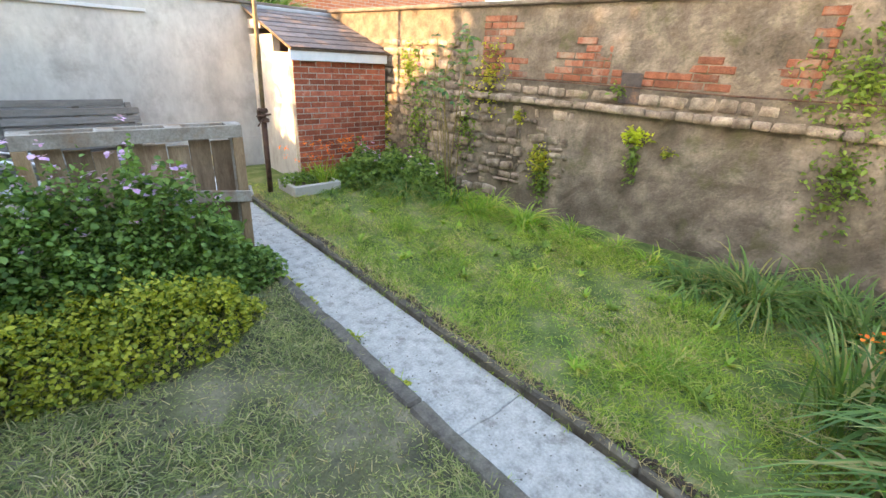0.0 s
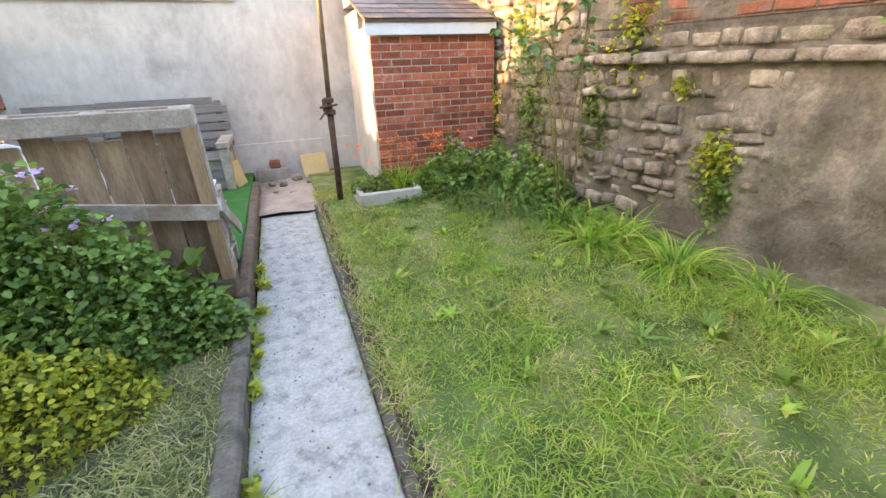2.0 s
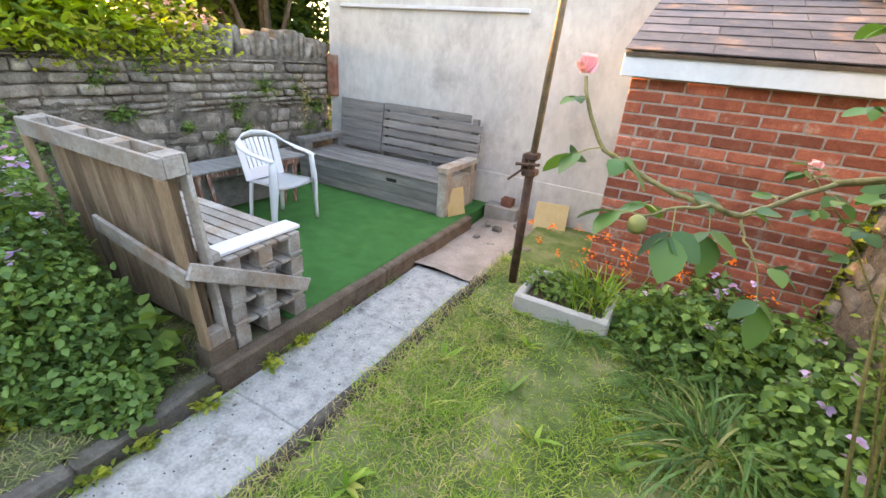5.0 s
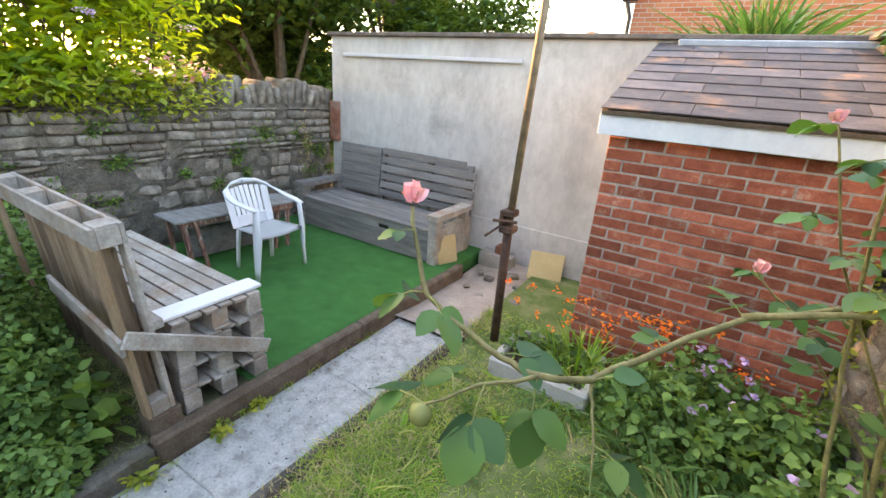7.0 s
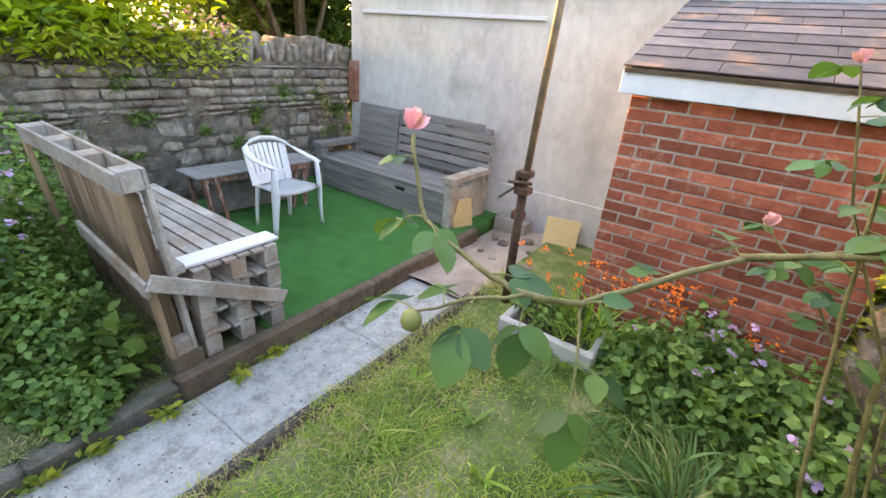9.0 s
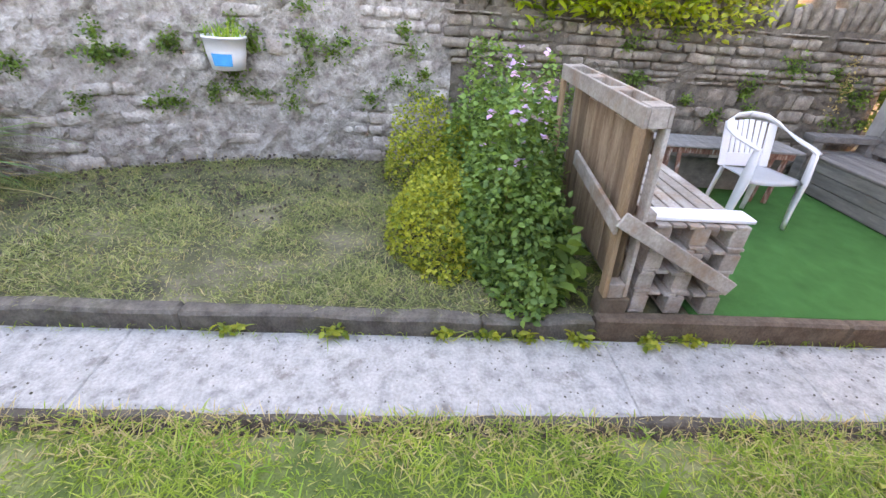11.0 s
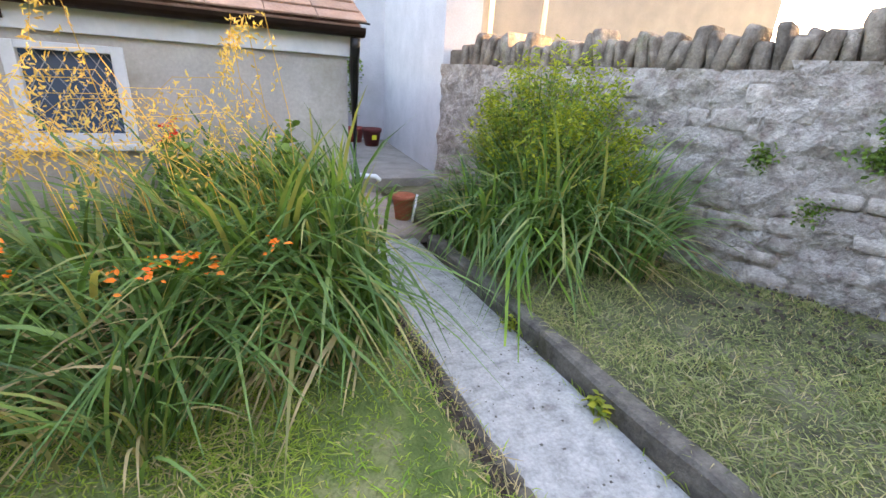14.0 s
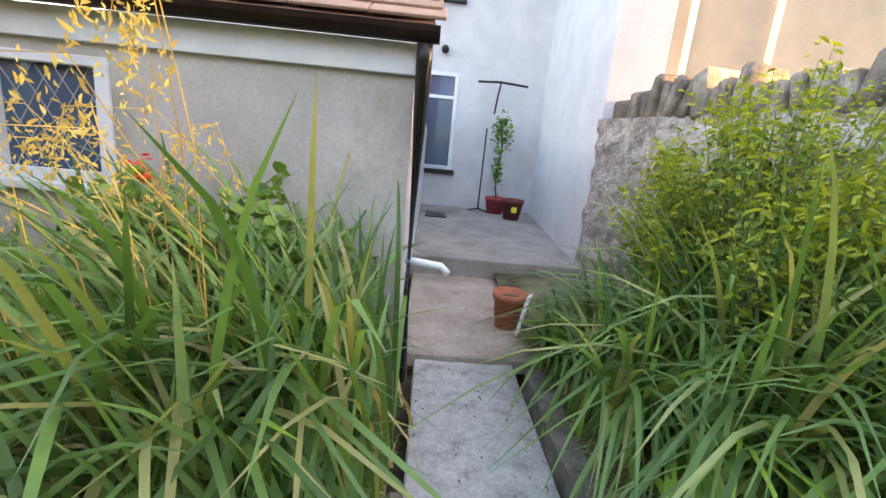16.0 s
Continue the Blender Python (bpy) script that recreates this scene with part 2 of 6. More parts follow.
M["stem_green"] = foliage("green_stem", (0.10, 0.14, 0.04), (0.20, 0.20, 0.07), 0.1)
M["grass"] = foliage("lawn_blade", (0.11, 0.18, 0.03), (0.27, 0.37, 0.07), 0.4, 0.6, (0.52, 0.47, 0.24))
M["grass_dry"] = foliage("mown_blade", (0.065, 0.095, 0.035), (0.27, 0.30, 0.13), 0.3, 0.7, (0.48, 0.41, 0.28))
M["iris"] = foliage("strap_leaf", (0.045, 0.10, 0.035), (0.13, 0.24, 0.08), 0.35, 0.4, (0.36, 0.34, 0.16))
M["iris_bright"] = foliage("bright_strap_leaf", (0.10, 0.22, 0.03), (0.24, 0.38, 0.07), 0.4, 0.4, (0.55, 0.52, 0.18))
M["dead"] = foliage("dead_leaf", (0.25, 0.19, 0.11), (0.45, 0.37, 0.24), 0.35, 0.8)
M["geranium"] = foliage("geranium_leaf", (0.04, 0.095, 0.03), (0.18, 0.29, 0.09), 0.35, 0.6)
M["lime"] = foliage("yellow_green_leaf", (0.09, 0.15, 0.03), (0.38, 0.39, 0.07), 0.4, 0.6)
M["rose"] = foliage("rose_leaf", (0.018, 0.06, 0.028), (0.085, 0.17, 0.05), 0.3, 0.38, (0.13, 0.21, 0.05), single=True)
M["cane"] = surface("green_brown_rose_cane", [(0.3, (0.13, 0.11, 0.04)), (0.7, (0.28, 0.24, 0.10))], 20, 80, 0.3, 0.6)
M["hedge"] = foliage("tree_leaf", (0.02, 0.05, 0.012), (0.08, 0.13, 0.025), 0.4, 0.6)
# sun through the leaves is put into this raised colour and glow
M["bright_tree"] = foliage("leaf_with_sun_in_colour", (0.08, 0.15, 0.02), (0.34, 0.42, 0.04), 0.6, 0.5)
M["feather"] = foliage("feathery_leaf", (0.09, 0.15, 0.02), (0.30, 0.33, 0.05), 0.4, 0.6)
M["ivy"] = foliage("wall_weed_leaf", (0.05, 0.10, 0.03), (0.15, 0.24, 0.06), 0.35, 0.6)
# yellow-green climber leaf, with the sun on it put into the paler colour
M["sunny"] = foliage("sunlit_pale_green_leaf", (0.22, 0.30, 0.04), (0.42, 0.50, 0.07), 0.5, 0.6)
M["seed"] = foliage("golden_seed_head", (0.42, 0.28, 0.11), (0.70, 0.52, 0.26), 0.5, 0.7)
M["violet"] = foliage("violet_petal", (0.42, 0.28, 0.70), (0.60, 0.42, 0.85), 0.3)
M["red"] = foliage("red_petal", (0.75, 0.03, 0.02), (0.85, 0.06, 0.04), 0.3)
M["orange"] = foliage("orange_petal", (0.85, 0.10, 0.01), (0.95, 0.22, 0.03), 0.3)
M["pink"] = foliage("pink_petal", (0.62, 0.22, 0.32), (0.75, 0.45, 0.52), 0.15)


def glass_material():
    m, n, l = tree_of("sky_tinted_glass")
    b = n["Principled BSDF"]
    # blue base colour stands in for sky mirrored in the panes
    b.inputs["Base Color"].default_value = (0.08, 0.14, 0.24, 1)
    b.inputs["Roughness"].default_value = 0.05
    b.inputs["Specular IOR Level"].default_value = 0.8
    b.inputs["Transmission Weight"].default_value = 0.35
    return m


M["glass"] = glass_material()

# ---- building helpers ----
rng = np.random.default_rng(7)


def mesh_object(name, verts, faces, material, parent=None, smooth=False):
    me = bpy.data.meshes.new(name)
    me.from_pydata([tuple(v) for v in verts], [], [tuple(f) for f in faces])
    me.materials.append(material)
    if smooth:
        me.polygons.foreach_set("use_smooth", [True] * len(me.polygons))
    me.update()
    ob = new(name, me)
    ob.parent = parent
    return ob


def part(name, bm, material, parent=None, label="", smooth=False):
    me = bpy.data.meshes.new(name)
    bm.to_mesh(me)
    bm.free()
    me.materials.append(material)
    if smooth:
        me.polygons.foreach_set("use_smooth", [True] * len(me.polygons))
    ob = new(name, me)
    ob.parent = parent
    if label:
        tagged(ob, label)
    return ob


def add_box(bm, lo, hi, bevel=0.004, m=None):
    """A box from corner to corner, with its edges eased."""
    c = [(a + b) / 2 for a, b in zip(lo, hi)]
    s = [max(abs(b - a), 1e-4) for a, b in zip(lo, hi)]
    mat = Matrix.Translation(c) @ Matrix.Diagonal((*s, 1))
    made = bmesh.ops.create_cube(bm, size=1, matrix=(m @ mat) if m else mat)
    if bevel:
        edges = list({e for v in made["verts"] for e in v.link_edges})
        bmesh.ops.bevel(bm, geom=edges, offset=min(bevel, min(s) * 0.3), segments=1, affect="EDGES")
    return bm


def boxes(items, bevel=0.004, m=None):
    bm = bmesh.new()
    for lo, hi in items:
        add_box(bm, lo, hi, bevel, m)
    return bm


def beam(bm, a, b, w, h, bevel=0.004):
    """A straight timber from a to b, w wide and h deep."""
    a, b = Vector(a), Vector(b)
    d = b - a
    q = d.to_track_quat("X", "Z").to_matrix().to_4x4()
    add_box(bm, (0, -w / 2, -h / 2), (d.length, w / 2, h / 2), bevel, Matrix.Translation(a) @ q)
    return bm


def tube(bm, pts, radii, sides=8):
    """A round stem along points."""
    pts = [Vector(p) for p in pts]
    if not isinstance(radii, (list, tuple)):
        radii = [radii] * len(pts)
    rings = []
    for i, p in enumerate(pts):
        d = (pts[min(i + 1, len(pts) - 1)] - pts[max(i - 1, 0)]).normalized()
        q = d.to_track_quat("Z", "Y")
        rings.append([bm.verts.new(p + q @ Vector((math.cos(k * 2 * math.pi / sides) * radii[i], math.sin(k * 2 * math.pi / sides) * radii[i], 0))) for k in range(sides)])
    for r0, r1 in zip(rings, rings[1:]):
        for k in range(sides):
            bm.faces.new((r0[k], r0[(k + 1) % sides], r1[(k + 1) % sides], r1[k]))
    bm.faces.new(rings[0][::-1])
    bm.faces.new(rings[-1])
    return bm


def lathe(bm, profile, centre, sides=24):
    """A turned body from (radius, height) pairs."""
    cx, cy, cz = centre
    rings = [[bm.verts.new((cx + r * math.cos(k * 2 * math.pi / sides), cy + r * math.sin(k * 2 * math.pi / sides), cz + z)) for k in range(sides)] for r, z in profile]
    for r0, r1 in zip(rings, rings[1:]):
        for k in range(sides):
            bm.faces.new((r0[k], r0[(k + 1) % sides], r1[(k + 1) % sides], r1[k]))
    return bm


def prism(bm, outline, z0, z1):
    """An upright block over an outline in plan."""
    lo = [bm.verts.new((x, y, z0)) for x, y in outline]
    hi = [bm.verts.new((x, y, z1)) for x, y in outline]
    n = len(outline)
    for k in range(n):
        bm.faces.new((lo[k], lo[(k + 1) % n], hi[(k + 1) % n], hi[k]))
    bm.faces.new(hi)
    bm.faces.new(lo[::-1])
    bmesh.ops.recalc_face_normals(bm, faces=bm.faces)
    return bm


def thing(name, label, category, group="", kind="", at=(0, 0, 0)):
    ob = new(name)
    ob.location = at
    return tagged(ob, label, category, group, kind)


def blades(name, base, length, width, lean, droop, material, parent=None, segs=3, az=None, tip=0.1):
    """Narrow leaves from their feet. lean and droop: how far they lean and bow, as parts of their length."""
    n = len(base)
    base = np.asarray(base, float)
    L = np.broadcast_to(length, n) * rng.uniform(0.7, 1.2, n)
    W = np.broadcast_to(width, n) * rng.uniform(0.7, 1.2, n)
    az = rng.uniform(0, 2 * np.pi, n) if az is None else np.asarray(az)
    le = np.broadcast_to(lean, n) * rng.uniform(0.4, 1.5, n)
    dr = np.broadcast_to(droop, n) * rng.uniform(0.4, 1.5, n)
    out = np.stack([np.cos(az), np.sin(az), 0 * az], 1)
    ta = az + rng.uniform(-0.7, 0.7, n) + np.pi / 2
    side = np.stack([np.cos(ta), np.sin(ta), rng.uniform(-0.3, 0.3, n)], 1)
    rows = []
    for k in range(segs + 1):
        t = k / segs
        h = L * (le * t + 0.62 * dr * t * t)
        z = L * (t - 0.25 * le * t - 0.95 * dr * t ** 2.2)
        c = base + out * h[:, None] + np.stack([0 * z, 0 * z, z], 1)
        w = W * ((1 - t) ** 0.6 * (0.75 + 0.5 * min(t * 2, 1)) + tip * 0.1) / 2
        rows += [c - side * w[:, None], c + side * w[:, None]]
    V = np.stack(rows, 1).reshape(-1, 3)
    per = 2 * (segs + 1)
    quads = np.array([[2 * k, 2 * k + 1, 2 * k + 3, 2 * k + 2] for k in range(segs)])
    F = (np.arange(n)[:, None, None] * per + quads[None]).reshape(-1, 4)
    return fast_mesh(name, V, F, material, parent)


def fast_mesh(name, V, F, material, parent=None):
    me = bpy.data.meshes.new(name)
    me.vertices.add(len(V))
    me.vertices.foreach_set("co", np.asarray(V, np.float32).ravel())
    k = F.shape[1]
    me.loops.add(F.size)
    me.loops.foreach_set("vertex_index", F.astype(np.int32).ravel())
    me.polygons.add(len(F))
    me.polygons.foreach_set("loop_start", np.arange(0, F.size, k, dtype=np.int32))
    me.materials.append(material)
    me.update(calc_edges=True)
    me.validate()
    ob = new(name, me)
    ob.parent = parent
    return ob


def leaves(name, at, size, material, parent=None, aspect=0.6, up=0.6, fold=0.25, fine=False):
    """Small pointed leaves folded along their ribs. up: how much they face the sky."""
    at = np.asarray(at, float)
    n = len(at)
    s = np.broadcast_to(size, n) * rng.uniform(0.6, 1.35, n)
    nor = rng.normal(size=(n, 3))
    nor[:, 2] = np.abs(nor[:, 2]) + up * 2
    nor /= np.linalg.norm(nor, axis=1)[:, None]
    d = rng.normal(size=(n, 3))
    d -= nor * (d * nor).sum(1)[:, None]
    d /= np.linalg.norm(d, axis=1)[:, None]
    e = np.cross(nor, d)
    S = s[:, None]
    if fine:
        st, wd = (0.10, 0.25, 0.45, 0.65, 0.84), (0.24, 0.42, 0.50, 0.42, 0.22)
        ribs = [at + S * (t * d - (0.18 * t * t) * nor) for t in (0.0, *st, 1.0)]
        rt = [at + S * (t * d + aspect * w * e + (fold * w * 0.7 - 0.18 * t * t) * nor) for t, w in zip(st, wd)]
        lt = [at + S * (t * d - aspect * w * e + (fold * w * 0.7 - 0.18 * t * t) * nor) for t, w in zip(st, wd)]
        V = np.stack(ribs + rt + lt, 1).reshape(-1, 3)
        tri = [(0, 7, 1), (0, 1, 12), (5, 11, 6), (5, 6, 16)]
        for k in range(4):
            tri += [(1 + k, 7 + k, 8 + k), (1 + k, 8 + k, 2 + k), (1 + k, 2 + k, 13 + k), (1 + k, 13 + k, 12 + k)]
        F = (np.arange(n)[:, None, None] * 17 + np.array(tri)[None]).reshape(-1, 3)
        ob = fast_mesh(name, V, F, material, parent)
        ob.data.polygons.foreach_set("use_smooth", [True] * len(ob.data.polygons))
        return ob
    pts = [at, at + S * (0.3 * d + aspect * 0.42 * e + fold * 0.4 * nor), at + S * (0.68 * d + aspect * 0.40 * e + fold * 0.35 * nor), at + S * (d - 0.12 * nor),
           at + S * (0.68 * d - aspect * 0.40 * e + fold * 0.35 * nor), at + S * (0.3 * d - aspect * 0.42 * e + fold * 0.4 * nor)]
    V = np.stack(pts, 1).reshape(-1, 3)
    quads = np.array([[0, 1, 2, 3], [0, 3, 4, 5]])
    F = (np.arange(n)[:, None, None] * 6 + quads[None]).reshape(-1, 4)
    return fast_mesh(name, V, F, material, parent)


def cloud(n, centre, radii, shell=0.5, floor=None):
    """Points in a lumpy ellipsoid, denser towards its skin."""
    d = rng.normal(size=(n, 3))
    d /= np.linalg.norm(d, axis=1)[:, None]
    r = rng.uniform(shell, 1, n) ** 0.7
    lump = 1 + 0.22 * np.sin(d[:, 0] * 7 + centre[0] * 5) * np.cos(d[:, 1] * 6 + d[:, 2] * 5)
    p = np.array(centre) + d * (r * lump)[:, None] * np.array(radii)
    if floor is not None:
        p[:, 2] = np.maximum(p[:, 2], floor + rng.uniform(0, 0.08, n))
    return p


def scatter(n, x0, x1, y0, y1, z):
    return np.stack([rng.uniform(x0, x1, n), rng.uniform(y0, y1, n), np.full(n, z)], 1)


# ---- ground, path, kerbs ----
def slab_object(name, lo, hi, material, bevel=0.01, kind="structure", parent=None):
    return tagged(part(name, boxes([(lo, hi)], bevel), material, parent), kind=kind)


ground = mesh_object("ground", [(-400, -400, -0.12), (400, -400, -0.12), (400, 400, -0.12), (-400, 400, -0.12)], [(0, 1, 2, 3)], M["soil"])
tagged(ground, kind="structure")


def uneven(name, x0, x1, y0, y1, height, material, step=0.12, amp=0.006):
    """An uneven bed of earth whose height is height(x, y)."""
    nx, ny = max(2, int((x1 - x0) / step)), max(2, int((y1 - y0) / step))
    V, F = [], []
    for j in range(ny + 1):
        for i in range(nx + 1):
            x, y = x0 + (x1 - x0) * i / nx, y0 + (y1 - y0) * j / ny
            z = height(x, y)
            V.append((x, y, z + amp * noise.noise((x * 2.2, y * 2.2, 1.5))))
    for j in range(ny):
        for i in range(nx):
            a = j * (nx + 1) + i
            F.append((a, a + 1, a + nx + 2, a + nx + 1))
    return tagged(mesh_object(name, V, F, material, smooth=True), kind="structure")


LEFT_H = lambda x, y: 0.02 + 0.075 * min(1, max(0, (x + 3.3) / 2.3))
RIGHT_H = lambda x, y: 0.05 + 0.02 * min(1, max(0, (x - 0.3) / 2))
uneven("left_bed", -3.6, -0.66, -3.4, 5.3, LEFT_H, M["mown"])
uneven("right_lawn", 0.04, 3.2, -1.2, 8.2, RIGHT_H, M["lawn"])
uneven("end_of_path_earth", -0.62, 0.06, 6.26, 8.15, lambda x, y: 0.02, M["concrete_red"], amp=0.05)

path = tagged(new("path"), kind="structure")
joints = [-1.39, 0.46, 1.84, 4.41, 5.40, 6.30]
for y0, y1 in zip(joints, joints[1:]):
    bm = bmesh.new()
    add_box(bm, (-0.565, y0 + 0.001, -0.08), (-0.015, y1 - 0.001, 0.0), 0.007)
    bmesh.ops.subdivide_edges(bm, edges=bm.edges, cuts=11, use_grid_fill=True)
    for v in bm.verts:
        if v.co.z > -0.01:
            v.co.z += 0.006 * noise.noise(v.co * 3)
        v.co.y += 0.03 * noise.noise(Vector((v.co.x * 5, y0 if abs(v.co.y - y0) < 0.1 else y1, 3)))
    part("path_slab", bm, M["concrete"], path)
lower = slab_object("lower_yard", (-1.4, -2.92, -0.06), (0.06, -1.39, 0.035), M["concrete_red"])
patio = slab_object("patio", (-2.0, -6.4, 0.0), (0.9, -2.92, 0.2), M["patio"])


def kerb(name, x0, x1, y0, y1, z, material, piece=0.9, wob=0.012):
    holder = tagged(new(name), kind="structure")
    y = y0
    while y < y1 - 0.05:
        e = min(y + piece * rng.uniform(0.85, 1.15), y1)
        bm = bmesh.new()
        add_box(bm, (x0, y + 0.001, -0.1), (x1, e - 0.001, z), 0.016)
        bmesh.ops.subdivide_edges(bm, edges=[d for d in bm.edges if abs(d.verts[0].co.y - d.verts[1].co.y) > 0.3], cuts=6)
        for v in bm.verts:
            v.co += Vector((wob * noise.noise(v.co * 4), 0, wob * noise.noise(v.co * 5 + Vector((3, 0, 0)))))
        part("kerb_stone", bm, material, holder)
        y = e
    return holder


kerb("kerb_left", -0.675, -0.57, -1.15, 4.35, 0.11, M["kerb"], 1.5, 0.018)
kerb("timber_edging", -0.665, -0.58, 4.352, 7.45, 0.135, M["wood_dark"], 1.6, 0.006)
kerb("kerb_right", -0.012, 0.05, -0.4, 6.35, 0.058, M["kerb_dirty"], 1.8, 0.02)

turf = tagged(part("turf_mat", boxes([((-3.28, 4.95, -0.05), (-0.67, 8.08, 0.115))], 0.01), M["turf"]), "bright green artificial turf over the seating corner", "artificial grass")


# ---- stone walls ----
def stone_meshes(count, material, name="stone"):
    out = []
    for k in range(count):
        bm = bmesh.new()
        bmesh.ops.create_cube(bm, size=1)
        bmesh.ops.bevel(bm, geom=bm.edges[:], offset=0.10, segments=1, affect="EDGES")
        for v in bm.verts:
            v.co += Vector([0.09 * noise.noise(v.co * 2 + Vector((k * 7.1, a * 3.3, 0))) for a in range(3)])
        me = bpy.data.meshes.new(name)
        bm.to_mesh(me)
        bm.free()
        me.materials.append(material)
        me.polygons.foreach_set("use_smooth", [True] * len(me.polygons))
        out.append(me)
    return out


STONES = stone_meshes(8, M["stone"])
LIMED = stone_meshes(8, M["limewash"])


class Run:
    """A stretch of wall from p to q in plan; out is the side on which it is seen."""
    def __init__(self, p, q):
        self.p, self.q = Vector((*p, 0)), Vector((*q, 0))
        self.d = (self.q - self.p).normalized()
        self.n = Vector((self.d.y, -self.d.x, 0))
        self.length = (self.q - self.p).length
        self.yaw = math.atan2(self.d.y, self.d.x)

    def at(self, s, out, z):
        return self.p + self.d * s + self.n * out + Vector((0, 0, z))


def lay(run, mesh, holder, s, z, w, h, out, deep=0.1, tilt=0.0, name="stone"):
    ob = new(name, mesh)
    ob.parent = holder
    ob.matrix_basis = Matrix.Translation(run.at(s, out, z)) @ Matrix.Rotation(run.yaw, 4, "Z") @ Matrix.Rotation(tilt, 4, "Y") @ Matrix.Diagonal((w, deep, h, 1))
    return ob


def core(run, z0, z1, thick, material, name, rough=0.02, parent=None):
    """The wall's own body with an uneven face."""
    ns, nz = max(2, int(run.length / 0.07)), max(2, int((z1 - z0) / 0.07))
    V, F = [], []
    for side in (0, 1):
        for j in range(nz + 1):
            for i in range(ns + 1):
                s, z = run.length * i / ns, z0 + (z1 - z0) * j / nz
                p = run.at(s, 0, z)
                o = rough * (noise.noise(p * 5) + 0.6 * noise.noise(p * 13)) if side == 0 else -thick
                V.append(run.at(s, o, z))
    half = (ns + 1) * (nz + 1)
    for j in range(nz):
        for i in range(ns):
            a = j * (ns + 1) + i
            F.append((a, a + 1, a + ns + 2, a + ns + 1))
            F.append((half + a, half + a + ns + 1, half + a + ns + 2, half + a + 1))
    rim = [j * (ns + 1) for j in range(nz + 1)]
    rim2 = [j * (ns + 1) + ns for j in range(nz + 1)]
    top = [nz * (ns + 1) + i for i in range(ns + 1)]
    for line in (rim, rim2, top):
        for a, b in zip(line, line[1:]):
            F.append((a, b, half + b, half + a))
    return mesh_object(name, V, F, material, parent)


PIECES = []          # laid at the end of the file


def courses(run, holder, meshes, s0, s1, z0, z1, hmin, hmax, wmin, wmax, gap=0.02, out=0.0, proud=0.012, budget=1.0, name="stone", tilt=0.04):
    z = z0
    while z < z1 - hmin * 0.6:
        h = min(rng.uniform(hmin, hmax), z1 - z)
        s = s0 - rng.uniform(0, wmin)
        while s < s1:
            w = rng.uniform(wmin, wmax)
            if s + w > s1 + 0.05:
                w = s1 - s
            if w > 0.04 and rng.uniform() < budget:
                hh = h * rng.uniform(0.8, 1.0)
                PIECES.append((run, meshes[rng.integers(len(meshes))], holder, s + w / 2, z + hh / 2, w - gap, hh - gap * 0.6, out + rng.uniform(-0.02, proud) - 0.035, 0.12, rng.uniform(-tilt, tilt), name))
            s += w
        z += h


# left garden wall: lime-washed part, then dry stone with a stone-on-edge coping
wall_left = tagged(new("wall_left"), kind="structure")
LW = [(-1.42, -3.0), (-2.45, 0.1), (-3.0, 1.2), (-3.3, 2.4), (-3.32, 3.6), (-3.3, 8.1)]
runsL = [Run(a, b) for a, b in zip(LW, LW[1:])]
for k, r in enumerate(runsL):
    core(r, -0.1, 1.5 if k < 1 else 1.56, 0.4, M["lime_core"] if k < 4 else M["wall_core"], "wall_body", 0.055, wall_left)
courses(runsL[0], wall_left, LIMED, 0.9, runsL[0].length, 0.4, 1.5, 0.13, 0.2, 0.15, 0.4, budget=0.6, proud=0.0)
courses(runsL[1], wall_left, LIMED, 0, runsL[1].length, 0.05, 1.5, 0.10, 0.17, 0.14, 0.36, budget=0.42, proud=-0.008)
courses(runsL[2], wall_left, LIMED, 0, runsL[2].length, 0.05, 1.5, 0.10, 0.17, 0.14, 0.36, budget=0.42, proud=-0.008)
courses(runsL[3], wall_left, LIMED, 0, runsL[3].length, 0.05, 1.5, 0.10, 0.17, 0.14, 0.36, budget=0.5, proud=-0.005)
courses(runsL[4], wall_left, STONES, 0, runsL[4].length, 0.1, 1.05, 0.06, 0.19, 0.10, 0.42, gap=0.03, out=-0.008, proud=0.012, budget=0.8, tilt=0.14)
courses(runsL[4], wall_left, STONES, 0, runsL[4].length, 1.05, 1.52, 0.045, 0.11, 0.12, 0.36, gap=0.015, proud=0.03, tilt=0.09)
for k, r in enumerate(runsL):
    s = 0.05 if k else 0.3
    while s < r.length:
        w = rng.uniform(0.07, 0.12)
        h = rng.uniform(0.20, 0.34)
        PIECES.append((r, STONES[rng.integers(8)], wall_left, s + w / 2, 1.5 + (0.06 if k else 0) + h / 2 - 0.03, w, h, -0.17, rng.uniform(0.28, 0.36), rng.uniform(-0.25, 0.3), "coping_stone"))
        s += w * 1.02

for k, r in enumerate(runsL):
    bm = bmesh.new()
    add_box(bm, (0, 0.10, 0), (r.length, 0.26, 0.22), 0.02, Matrix.Translation(r.at(0, 0, 1.44 + (0.06 if k else 0))) @ Matrix.Rotation(r.yaw, 4, "Z"))
    part("coping_bed", bm, M["wall_core"], wall_left)

# right garden wall: grey render, stone courses, old brick above
wall_right = tagged(new("wall_right"), kind="structure")
RW = [(2.14, 8.1), (2.50, 5.2), (2.80, 3.2), (3.0, 0.8), (3.05, -1.1)]
runsR = [Run(a, b) for a, b in zip(RW, RW[1:])]
for k, r in enumerate(runsR):
    core(r, -0.1, 2.42, 0.35, M["wall_core"] if k == 0 else M["render_grey"], "wall_body", 0.02, wall_right)
courses(runsR[0], wall_right, STONES, 1.2, runsR[0].length, 0.15, 2.1, 0.07, 0.2, 0.10, 0.36, gap=0.03, budget=0.85, tilt=0.15)
